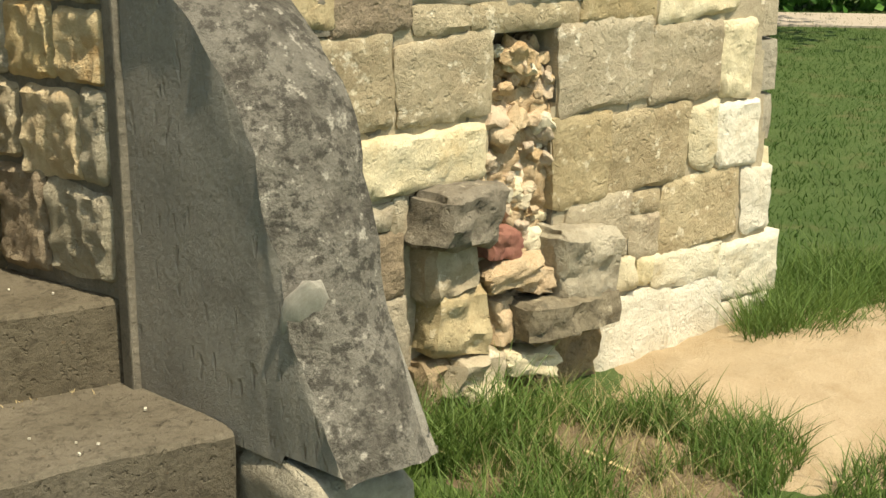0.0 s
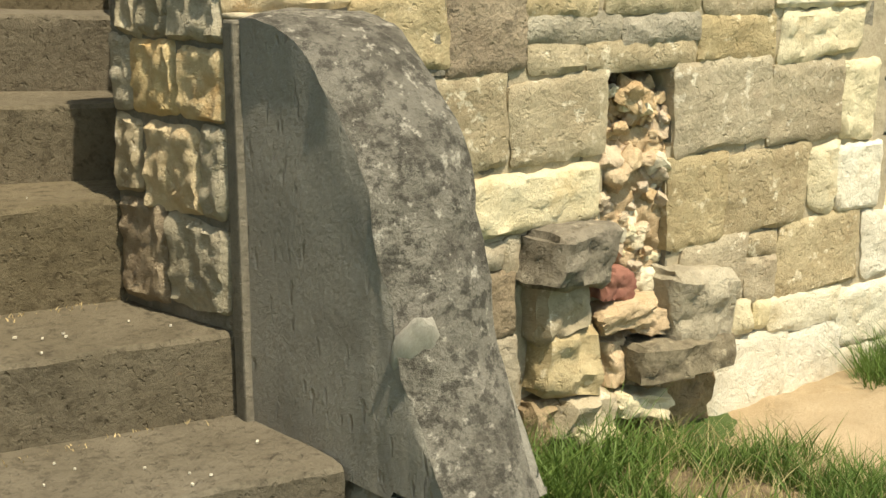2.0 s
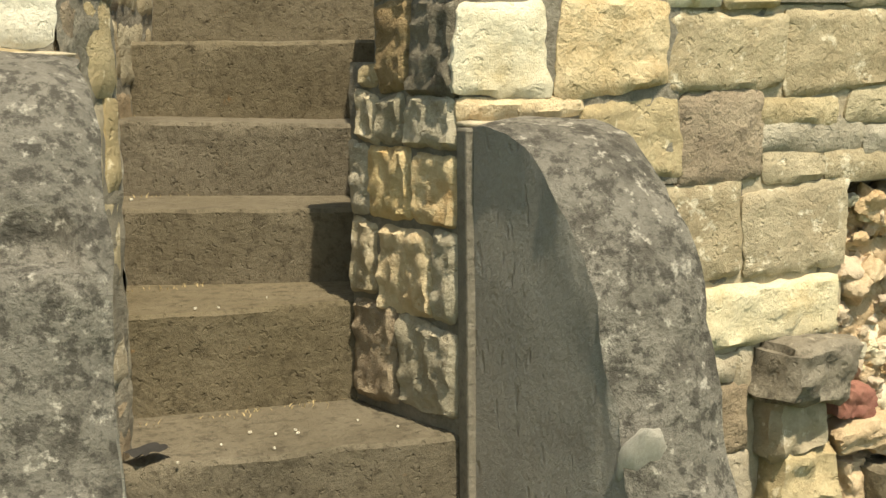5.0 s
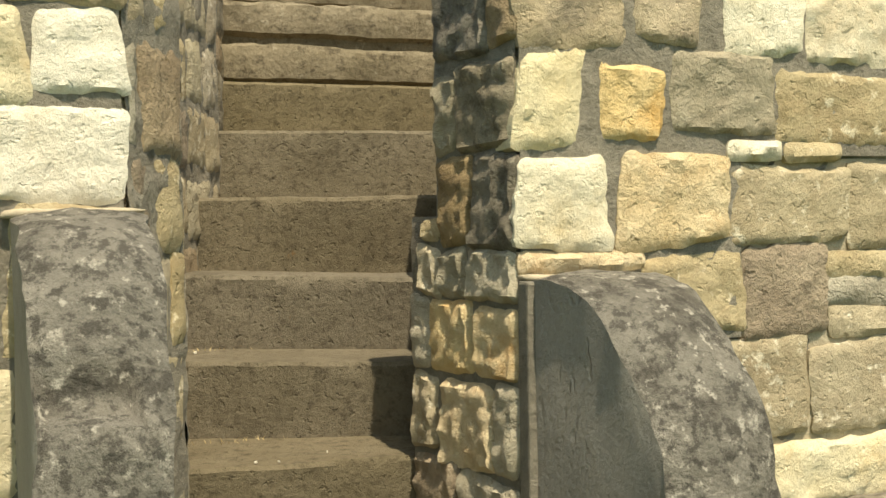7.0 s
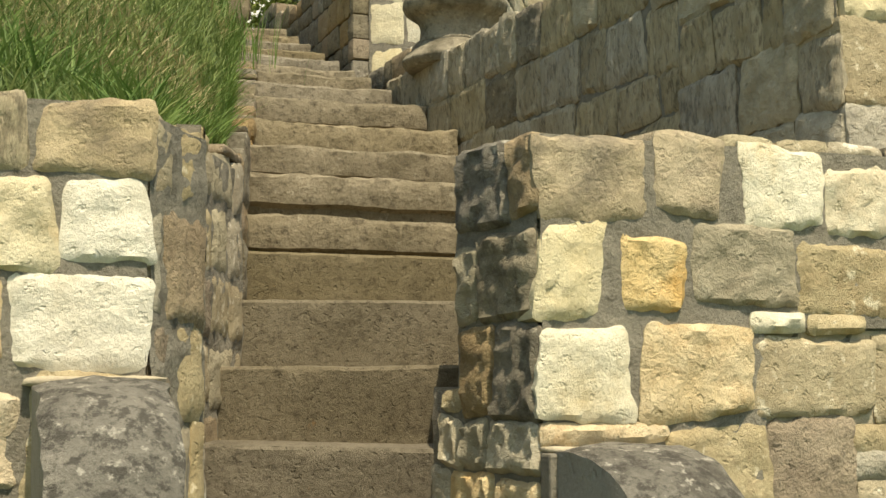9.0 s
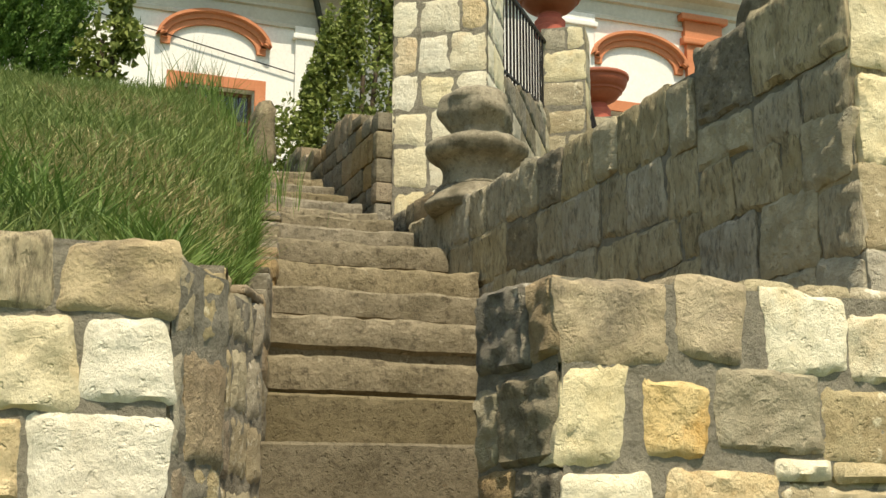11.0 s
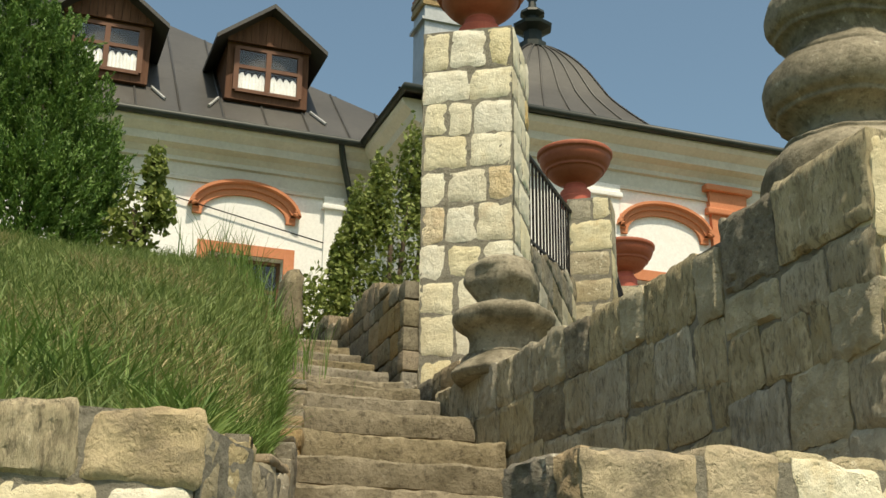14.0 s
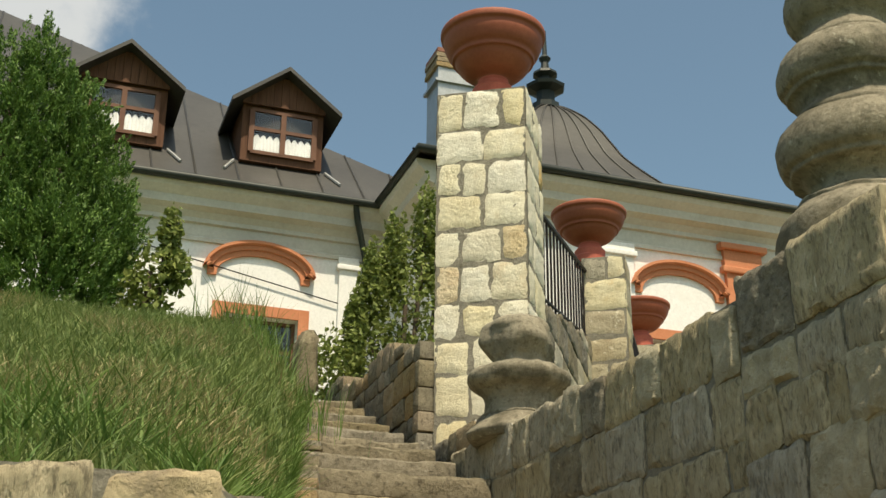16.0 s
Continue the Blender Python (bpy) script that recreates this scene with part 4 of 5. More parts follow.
# ---------------- left wall ----------------
wall_l = empty("wall_left", (0, 0, 0), label="low wall of cream and ochre blocks holding the bank", category="wall", kind="structure")
part("mortar_bed", boxed(-2.6, -0.74, -0.004, 0.12, -0.3, 1.60), MORTAR, wall_l)
for a0, a1, z0, z1, kind in ((-0.918, -0.728, 1.485, 1.61, "s"), (-1.10, -0.942, 1.475, 1.605, "p"), (-1.05, -0.885, 1.322, 1.472, "c"), (-0.863, -0.732, 1.332, 1.478, "w"),
                             (-0.944, -0.732, 1.165, 1.308, "w"), (-1.12, -0.955, 1.172, 1.308, "o"), (-1.10, -0.94, 0.98, 1.13, "o"), (-0.92, -0.73, 0.9, 1.15, "t"),
                             (-1.35, -1.115, 1.50, 1.60, "o"), (-1.30, -1.085, 1.315, 1.48, "o")):
    lay_stone(wall_l, FACE, a0 - 0.003, a1 + 0.003, z0 - 0.003, z1 + 0.003, kind, 0.012, 0.12, jag=0.010, gap=0.0, cell=0.013)
mortar_sheet(wall_l, FACE, -2.6, -0.735, -0.2, 1.605, 0.0085, 0.004, seed=7.0, cell=0.02)
fill_wall(wall_l, FACE, -2.6, -1.36, 0.9, 1.6, "cowg", seed=41)
fill_wall(wall_l, FACE, -2.6, -1.13, -0.2, 0.95, "cowg", seed=42)
fill_wall(wall_l, FACE, -1.11, -0.73, -0.2, 0.9, "ctg", seed=43)
# its return along the steps
ret = empty("wall_return", (0, 0, 0), label="brown rubble return of the low wall beside the steps", category="wall", kind="structure")
rbm = bmesh.new()
box(rbm, -0.80, -0.735, 0.02, 0.12, 0.2, 1.56)
part("mortar_bed", rbm, MORTAR, ret)


SEG = (facing(-0.735, 0.0, 56), facing(-0.60, 0.20, 81.3), facing(-0.48, 0.98, 64.7), facing(-0.21, 1.55, 76))
for n, (length, low_, high_) in enumerate(((0.24, 0.3, 1.59), (0.79, 0.4, 1.62), (0.63, 0.8, 1.74))):
    part("mortar_bed", boxed(0.0, length, 0.004, 0.05, low_, high_), MORTAR, ret).matrix_basis = SEG[n]
    mortar_sheet(ret, SEG[n], 0.0, length, low_, high_, 0.001 + 0.005 * (n == 0), 0.008, seed=11.0 + n)
fill_wall(ret, SEG[0], 0.0, 0.24, 0.35, 1.62, "tgtcbt", 0.11, 0.2, (0.13, 0.23), 0.006, 0.06, lambda a: 1.60, 44, jag=0.012)
fill_wall(ret, SEG[1], 0.0, 0.79, 0.5, 1.8, "tgtc", 0.14, 0.3, (0.13, 0.24), 0.0, 0.10, lambda a: 1.62 + 0.12 * a, 46, jag=0.012)
fill_wall(ret, SEG[2], 0.0, 0.63, 0.9, 1.9, "tgtb", 0.16, 0.3, (0.15, 0.25), 0.0, 0.10, lambda a: 1.72 + 0.16 * a, 49, jag=0.014)
fill_wall(ret, SEG[3], 0.0, 1.5, 1.2, 2.3, "dbd", 0.14, 0.3, (0.13, 0.2), 0.0, 0.10, lambda a: 1.79 + 0.27 * a, 48, jag=0.012)
fill_wall(ret, facing(0.17, 3.0, 76), 0.0, 3.0, 2.0, 3.4, "dbd", 0.1, 0.22, (0.1, 0.18), 0.0, 0.12, lambda a: 2.18 + 0.38 * a, 47)

# ---------------- parapet above the stair ----------------
PAR = facing(1.25, 4.35, -90)
par = empty("parapet_wall", (0, 0, 0), label="dark weathered block parapet climbing beside the stair", category="wall", kind="structure")
pb = bmesh.new()
box(pb, 1.256, 1.7, 0.65, 4.34, 1.2, 2.62)
part("mortar_bed", pb, MORTAR, par)


def par_rise(a):
    """The far part of the parapet rises a little towards its end."""
    return 0.035 * (1.46 - a)


r = random.Random(51)
z = 1.15
for n, zt in enumerate((1.40, 1.60, 1.80, 2.00, 2.22, 2.455, 2.70)):
    a = 0.0
    while a < 2.91:
        w = r.uniform(0.17, 0.27) if n == 6 else r.uniform(0.20, 0.44)
        b = 2.92 if 2.92 - a - w < 0.12 else a + w
        q = par_rise((a + b) / 2) if n > 3 else 0.0
        q0 = q if n > 4 else 0.0
        lay_stone(par, PAR, a, b, z + q0, zt + q + (r.uniform(-0.010, 0.010) if n == 6 else 0), r.choice("ppppdg"), 0.010 + r.uniform(-0.004, 0.008), 0.2, r.random() * 90, jag=0.014, gap=0.001, cell=0.018, bulge=0.008)
        a = b
    z = zt
z = 1.15
for n, (zt, cuts) in enumerate(((1.42, (0.3, 0.62)), (1.64, (0.22, 0.5)), (1.86, (0.36, 0.6)), (2.09, (0.34, 0.62)), (2.29, (0.2, 0.46, 0.56)), (2.45, (0.33, 0.58)), (2.735, (0.33,)))):
    a = 2.92
    for b in [*(2.92 + c for c in cuts), 3.72]:
        lay_stone(par, PAR, a, b, z, zt + r.uniform(-0.01, 0.01), "d" if n == 6 and a < 3 else r.choice("ppgp"), 0.012 + r.uniform(-0.004, 0.008), 0.2, r.random() * 90, jag=0.016, gap=0.001, cell=0.018, bulge=0.009)
        a = b
    z = zt
mortar_sheet(par, PAR, 0.0, 3.71, 1.2, 2.66, 0.003, 0.005, seed=21.0, cell=0.025)
PFRONT = facing(1.25, 0.63, 0)
z = 1.15
for n, zt in enumerate((1.42, 1.62, 1.88, 2.12, 2.40, 2.735)):
    a = 0.0
    for w in (0.20 + 0.1 * (n % 2), 0.3, 0.3):
        lay_stone(par, PFRONT, a, a + w, z, zt, r.choice("ccgt"), 0.012, 0.2, r.random() * 90, jag=0.010, gap=0.001)
        a += w
    z = zt
part("core", boxed(1.29, 2.0, 0.66, 4.3, 1.2, 2.68), STONE["d"], par)
# unseen fill behind the wall, added and outlined to shadow the steps' right ends
bfm = bmesh.new()
low = [bfm.verts.new((u, v, 0.2)) for u, v in ((0.06, 0.27), (2.0, 0.27), (2.0, 0.95), (0.25, 0.95), (0.13, 0.6))]
high = [bfm.verts.new((v_.co.x, v_.co.y, 1.53)) for v_ in low]
bfm.faces.new(high)
for k in range(5):
    bfm.faces.new((low[k], low[(k + 1) % 5], high[(k + 1) % 5], high[k]))
back = part("backfill", bfm, STONE["d"], par)

# ---------------- turned stone columns on the parapet ----------------


def stone_turning(name, at, profile, label, seed, foot_at, breaks=False):
    """A turned stone in two pieces, its moulded foot and the shaft above."""
    thing = empty(name, at, label=label, category="baluster", group="turned stones on the parapet")
    whole = smooth_profile(profile, 6)
    cut = min(range(len(whole)), key=lambda k: abs(whole[k][1] - foot_at) + (whole[k][1] < 0) * 9)
    for piece, prof in (("foot", whole[:cut + 1]), ("shaft", whole[cut:])):
        bm = lathe(prof, 56, 0.035, seed)
        for vtx in bm.verts:
            vtx.co += noise.noise_vector(vtx.co * 9 + Vector((seed, 0, 0))) * 0.008 + noise.noise_vector(vtx.co * 31 + Vector((seed, 3, 0))) * 0.003
            if breaks and vtx.co.z > 0.36:
                vtx.co.x += 0.012
                chip = 1 + 0.30 * noise.noise((math.atan2(vtx.co.y, vtx.co.x) * 1.3, vtx.co.z * 5, 2.0)) - 0.25 * max(0.0, noise.noise(vtx.co * 7))
                vtx.co.x *= chip
                vtx.co.y *= chip
                vtx.co.z -= 0.10 * max(0.0, vtx.co.x * 2.2 + vtx.co.y)
        part(piece, bm, CARVED, thing, smooth=True)
    return thing


stone_turning("stone_baluster", (1.62, 1.16, 2.77), [(0.30, -0.03), (0.312, 0.05), (0.30, 0.11), (0.258, 0.155), (0.246, 0.165), (0.244, 0.182), (0.20, 0.198), (0.178, 0.225), (0.182, 0.255), (0.212, 0.285), (0.243, 0.297), (0.247, 0.315), (0.270, 0.335), (0.284, 0.385),
              (0.276, 0.44), (0.245, 0.487), (0.222, 0.498), (0.218, 0.515), (0.196, 0.545), (0.193, 0.57), (0.205, 0.60), (0.225, 0.612), (0.228, 0.628), (0.246, 0.645), (0.256, 0.69), (0.247, 0.745), (0.215, 0.79), (0.192, 0.80), (0.188, 0.815), (0.160, 0.85),
              (0.163, 0.88), (0.185, 0.905), (0.203, 0.94), (0.208, 0.99), (0.20, 1.04), (0.17, 1.1), (0.14, 1.2)],
              "tall turned grey stone baluster with ringed bulges", 2.0, 0.21)
stone_turning("broken_baluster", (1.40, 3.76, 2.70), [(0.25, -0.02), (0.275, 0.02), (0.24, 0.06), (0.187, 0.11), (0.178, 0.19), (0.2, 0.235), (0.245, 0.265), (0.267, 0.30), (0.262, 0.335), (0.22, 0.365),
              (0.155, 0.385), (0.146, 0.42), (0.165, 0.455), (0.192, 0.51), (0.187, 0.56), (0.163, 0.615), (0.09, 0.65)], "broken mossy stone baluster stump on the parapet", 5.0, 0.11, True)

# ---------------- gate pillars, bowls and railing ----------------


def bowl(at, scale, label, tall=1.12):
    thing = empty("flower_bowl", at, label=label, category="bowl", group="terracotta bowls on the pillars")
    bm = lathe([(q * scale, z * scale * tall) for q, z in ((0.17, 0.0), (0.17, 0.05), (0.16, 0.06), (0.165, 0.10), (0.15, 0.11), (0.12, 0.14), (0.11, 0.17))], 40)
    part("foot", bm, REDPAINT, thing, "red painted foot", smooth=False).matrix_basis = Matrix.Diagonal((1, 1, 1.3, 1))
    prof = smooth_profile([(0.11, 0.16), (0.13, 0.18), (0.21, 0.205), (0.27, 0.25), (0.295, 0.29), (0.315, 0.295), (0.32, 0.32), (0.35, 0.345), (0.378, 0.40), (0.385, 0.44), (0.405, 0.455), (0.405, 0.49), (0.375, 0.50), (0.34, 0.46), (0.05, 0.40)], 4)
    part("dish", lathe([(q * scale, z * scale * tall) for q, z in prof], 48), TERRACOTTA, thing, "dark terracotta dish with moulded rim", smooth=True).matrix_basis = Matrix.Translation((0, 0, 0.045 * scale))
    return thing


def pillar(name, at, turn, w, d, h, seed, label, kinds, course):
    """A square pillar of coursed blocks; at is the foot of its front left edge."""
    thing = empty(name, (0, 0, 0), label=label, category="pillar", group="stone gate pillars")
    part("mortar_core", boxed(0.002, w - 0.002, 0.002, d - 0.002, 0.0, h - 0.004), MORTAR, thing)
    rp = random.Random(seed)
    for f, (m_, span) in enumerate(((facing(0, 0, 0), w), (facing(w, 0, 90), d), (facing(0, d, -90), d), (facing(w, d, 180), w))):
        z = 0.0
        rz = random.Random(seed)
        while z < h - 0.02:
            t = z + rz.uniform(*course)
            t = h if h - t < 0.12 else t
            cuts = [0.0]
            while cuts[-1] < span:
                cuts.append(cuts[-1] + rp.uniform(0.15, 0.36))
            cuts[-1] = span
            if len(cuts) > 2 and cuts[-1] - cuts[-2] < 0.11:
                cuts.pop(-2)
            for a, b in zip(cuts, cuts[1:]):
                lay_stone(thing, m_, a, b, z, t, rp.choice(kinds), 0.008, 0.035, rp.random() * 99, gap=0.009, jag=0.012, cell=0.03, bulge=0.005)
            z = t
        mortar_sheet(thing, m_, 0.0, span, 0.0, h, 0.004, 0.006, seed=31.0 + f, cell=0.04)
    thing.matrix_basis = pose(*at, 0, 0, turn)
    return thing


pillar("gate_pillar", (1.36, 5.0, 2.6), -33, 0.59, 0.60, 2.72, 61, "tall square pillar of pale yellow limestone blocks", "wwcwwocw", (0.20, 0.29))
pillar("gate_pillar", (3.58, 7.5, 3.6), -33, 0.38, 0.38, 1.78, 62, "short pillar of grey limestone blocks", "gtct", (0.2, 0.3))
pillar("gate_pillar", (6.15, 11.5, 4.5), -33, 0.42, 0.42, 1.55, 63, "far short pillar of grey limestone blocks", "gtct", (0.2, 0.3))
bowl((1.79, 5.08, 5.318), 0.90, "large terracotta flower bowl on the tall pillar", 1.27)
bowl((3.72, 7.61, 5.378), 0.85, "terracotta flower bowl on the short pillar")
bowl((6.335, 11.61, 6.05), 0.98, "far terracotta flower bowl on its pillar")

plinth = empty("balustrade_wall", (0, 0, 0), label="dark stone wall under the iron railing", category="wall", kind="structure")
ang_r = math.degrees(math.atan2(7.5 - 5.1, 3.65 - 2.12))
L1 = math.hypot(7.5 - 5.1, 3.65 - 2.12)
fill_wall(plinth, facing(2.12, 5.1, ang_r), 0.0, L1, 2.6, 4.7, "dgd", 0.2, 0.4, (0.18, 0.28), 0.0, 0.2, lambda a: 4.0 + 0.22 * a, 64)
L2 = math.hypot(11.5 - 7.6, 6.2 - 3.95)
fill_wall(plinth, facing(3.95, 7.6, math.degrees(math.atan2(3.9, 2.25))), 0.0, L2, 3.0, 5.4, "dgd", 0.3, 0.5, (0.2, 0.3), 0.0, 0.2, lambda a: 4.5 + 0.22 * a, 65, fine=0)
rail = empty("iron_railing", (0, 0, 0), label="black wrought iron railing between stone pillars", category="railing")


def rod(p, q, r_, n=8):
    bm = bmesh.new()
    p, q = Vector(p), Vector(q)
    bmesh.ops.create_cone(bm, cap_ends=True, segments=n, radius1=r_, radius2=r_, depth=(q - p).length)
    bmesh.ops.transform(bm, matrix=Matrix.Translation((p + q) / 2) @ (q - p).to_track_quat("Z", "Y").to_matrix().to_4x4(), verts=bm.verts)
    return bm


for (ua, va, za), (ub, vb, zb), n in (((2.2, 5.28, 4.72), (3.60, 7.48, 5.26), 15), ((4.0, 7.65, 5.25), (6.2, 11.4, 5.85), 26)):
    part("top_rail", rod((ua, va, za), (ub, vb, zb), 0.018), IRON, rail)
    part("bottom_rail", rod((ua, va, za - 0.62), (ub, vb, zb - 0.62), 0.012), IRON, rail)
    for k in range(1, n):
        f = k / n
        u, v, z = ua + (ub - ua) * f, va + (vb - va) * f, za + (zb - za) * f
        part("bar", rod((u, v, z - 0.74), (u, v, z), 0.009, 6), IRON, rail)

# dark retaining wall at the head of the stair, and a boundary stone in the grass
head = empty("upper_wall", (0, 0, 0), label="dark mossy rubble wall at the stair head", category="wall", kind="structure")
fill_wall(head, facing(1.26, 8.6, -90), 0.0, 3.6, 2.7, 4.0, "ddb", 0.10, 0.24, (0.10, 0.2), 0.0, 0.25, lambda a: 3.98 - 0.09 * a + 0.07 * math.sin(a * 5), 71)
fill_wall(head, facing(1.3, 5.02, -90), 0.0, 1.2, 2.2, 2.9, "ddb", 0.12, 0.3, (0.14, 0.3), 0.0, 0.25, None, 72)
part("core", boxed(1.3, 1.8, 5.66, 8.6, 2.7, 3.55), EARTH, head)
post = part("boundary_stone", rough_block(0.17, 0.17, 0.5, 9.0, 5, 5, 8, 0.03, 0.01, 0.015), STONE["d"], None, smooth=True)
post.matrix_basis = Matrix.Translation((0.80, 6.0, 3.68))
tagged(post, "weathered grey boundary stone in the grass", "stone post")
terr = sheet("terrace", list(np.arange(1.3, 40, 2.0)), [8.3, 9, 12, 17, 25, 60], lambda u, v: 3.95 + 0.12 * min(v - 8.3, 9), EARTH)
tagged(terr, "terrace in front of the house", "terrace", kind="structure")

# ---------------- shrubs ----------------


def shrub(name, at, blobs, count, size, material, label, seed, stems, aspect=1.6):
    thing = empty(name, at, label=label, category="shrub")
    r = np.random.default_rng(seed)
    pts = []
    for (x, y, z, rx, rz), share in zip(blobs, [count // len(blobs)] * len(blobs)):
        q = r.normal(size=(share, 3))
        q /= np.linalg.norm(q, axis=1)[:, None]
        rad = r.uniform(0.45, 1.0, share) ** 0.6
        lump_ = r.uniform(0.85, 1.18, share) + 0.25 * np.sin(q[:, 0] * 9 + seed + x * 5) * np.sin(q[:, 2] * 8 + z * 3) + 0.14 * np.sin(q[:, 1] * 17 + q[:, 2] * 15)
        p = q * (rad * lump_)[:, None] * (rx, rx, rz)
        pts.append(p + (x, y, z))
    v, f = leaf_cloud(np.concatenate(pts), size, seed + 1, aspect)
    mesh_object("foliage", v, f, material, thing)
    for k in range(stems):
        x, y, z, rx, rz = blobs[k % len(blobs)]
        part("stem", rod((rx * 0.15 * (k - 1), 0, -0.2), (x, y, z + rz * 0.3), 0.022, 7), BARK, thing)
    return thing


def plumes(at, columns, count, per, label, seed):
    """A juniper: upright columns covered with feathery sprays that point up and out."""
    thing = empty("juniper", at, label=label, category="shrub")
    r = np.random.default_rng(seed)
    roots, ways = [], []
    for x, y, z, rx, rz in columns:
        n = int(count * rx * rz)
        q = r.normal(size=(n, 3))
        q /= np.linalg.norm(q, axis=1)[:, None]
        lumps_ = 0.86 + 0.16 * np.sin(q[:, 0] * 7 + x * 9) * np.sin(q[:, 2] * 6 + z * 3) + 0.10 * np.sin(q[:, 1] * 15 + q[:, 2] * 11)
        deep = np.where(r.random(n) < 0.75, r.uniform(0.86, 1.0, n), r.uniform(0.4, 0.86, n))
        roots.append(q * (lumps_ * deep)[:, None] * (rx, rx, rz) + (x, y, z))
        ways.append(q * (0.55, 0.55, 0.25) + (0, 0, 0.75) + r.normal(size=(n, 3)) * 0.22)
    p, d = np.concatenate(roots), np.concatenate(ways)
    d /= np.linalg.norm(d, axis=1)[:, None]
    n = len(p)
    f = r.random((n, per))
    length = r.uniform(0.07, 0.19, n)
    spot = p[:, None, :] + d[:, None, :] * (f * length[:, None])[:, :, None] + r.normal(size=(n, per, 3)) * (0.020 * (1.15 - f))[:, :, None]
    spot = spot.reshape(-1, 3)
    a = np.repeat(d, per, axis=0) + r.normal(size=(n * per, 3)) * 0.45
    a /= np.linalg.norm(a, axis=1)[:, None]
    b = np.cross(a, r.normal(size=(n * per, 3)))
    b /= np.linalg.norm(b, axis=1)[:, None]
    s = 0.0105 * r.uniform(0.6, 1.4, n * per)[:, None]
    v = np.stack([spot - a * s * 1.5, spot + b * s * 0.5, spot + a * s * 1.5, spot - b * s * 0.5], 1).reshape(-1, 3)
    k = np.arange(n * per)[:, None] * 4
    mesh_object("foliage", v.tolist(), np.concatenate([k + [0, 1, 2], k + [0, 2, 3]]).tolist(), CONIFER, thing)
    for x, y, z, rx, rz in columns[:4]:
        part("stem", rod((x, y, -0.2), (x, y, z + rz * 0.6), 0.03, 7), BARK, thing)
    return thing


plumes((-1.0, 6.7, 3.8), [(-0.36, 0.0, 1.3, 0.40, 1.18), (0.03, 0.0, 1.18, 0.36, 1.05), (0.30, 0.05, 0.98, 0.33, 0.85), (-0.92, 0.1, 1.35, 0.5, 1.4), (0.42, -0.05, 0.72, 0.27, 0.58),
                          (0.0, -0.15, 0.55, 0.62, 0.5), (-0.15, -0.05, 1.75, 0.2, 0.72), (0.2, 0.0, 1.6, 0.16, 0.5)], 1500, 60, "dense dark green juniper on the bank", 81)
shrub("leafy_shrub", (-0.25, 6.4, 3.75), [(-0.02, 0.0, 0.5, 0.16, 0.3), (0.10, 0.05, 0.92, 0.08, 0.2), (-0.05, 0.0, 0.3, 0.17, 0.3), (0.16, 0.0, 0.62, 0.1, 0.16)], 1500, 0.036, BUSHLEAF, "small broad-leaved shrub beside the juniper", 85, 3)
shrub("bush", (2.1, 8.0, 3.9), [(0.0, 0.0, 0.8, 0.34, 0.75), (0.22, 0.1, 1.75, 0.14, 0.5), (-0.28, 0.0, 0.45, 0.34, 0.45), (0.35, 0.2, 0.9, 0.3, 0.9), (0.1, 0.0, 0.3, 0.5, 0.4), (-0.1, 0.05, 1.45, 0.12, 0.45), (0.42, 0.1, 1.6, 0.16, 0.6), (-0.45, 0.0, 0.75, 0.1, 0.35), (-0.62, 0.0, 0.3, 0.26, 0.36), (-0.3, 0.0, 1.15, 0.12, 0.4)], 13500, 0.032, BUSHLEAF, "loose green bush behind the stair wall", 88, 5)

# ---------------- house ----------------
house = empty("house", (0, 0, 0), label="white plastered house with orange trim and dark sheet roof", category="house")
V1, V2 = 19.8, 17.3
EAVE = 11.02


def wall_with_hole(name, u0, u1, v0, v1, z0, z1, hole, material):
    a0, a1, b0, b1 = hole
    bm = bmesh.new()
    box(bm, u0, a0, v0, v1, z0, z1)
    box(bm, a1, u1, v0, v1, z0, z1)
    box(bm, a0, a1, v0, v1, z0, b0)
    box(bm, a0, a1, v0, v1, b1, z1)
    return part(name, bm, material, house)


wall_with_hole("front_wall", -14, 5.56, V1, V1 + 0.5, 4.0, EAVE - 0.2, (2.34, 3.72, 7.2, 8.72), PLASTER)
part("side_wall", boxed(5.56, 6.0, V2 + 0.5, V1 + 0.5, 4.0, EAVE - 0.2), PLASTER, house)
wall_with_hole("front_wall", 5.56, 14.4, V2, V2 + 0.5, 4.0, EAVE - 0.2, (9.6, 10.8, 6.6, 8.3), PLASTER)
part("side_wall", boxed(13.9, 14.4, V2 + 0.5, 26, 4.0, EAVE - 0.2), PLASTER, house)
part("rear_wall", boxed(-14, 14.4, 26, 26.5, 4.0, EAVE - 0.2), PLASTER, house)
part("attic_floor", boxed(-14, 14.0, V1 + 0.5, 26, EAVE - 0.4, EAVE - 0.25), ROOM_SHADE_AND_SCRAP, house)


def moulding(name, profile, p, q, out, material):
    """A profile of (outward, up) points drawn from p to q; out is the outward direction in plan."""
    bm = bmesh.new()
    rows = []
    for e in (p, q):
        rows.append([bm.verts.new((e[0] + out[0] * a, e[1] + out[1] * a, e[2] + b)) for a, b in profile])
    for k in range(len(profile) - 1):
        bm.faces.new((rows[0][k], rows[1][k], rows[1][k + 1], rows[0][k + 1]))
    bm.faces.new(rows[0][::-1])
    bm.faces.new(rows[1])
    bmesh.ops.recalc_face_normals(bm, faces=bm.faces)
    return part(name, bm, material, house, smooth=False)


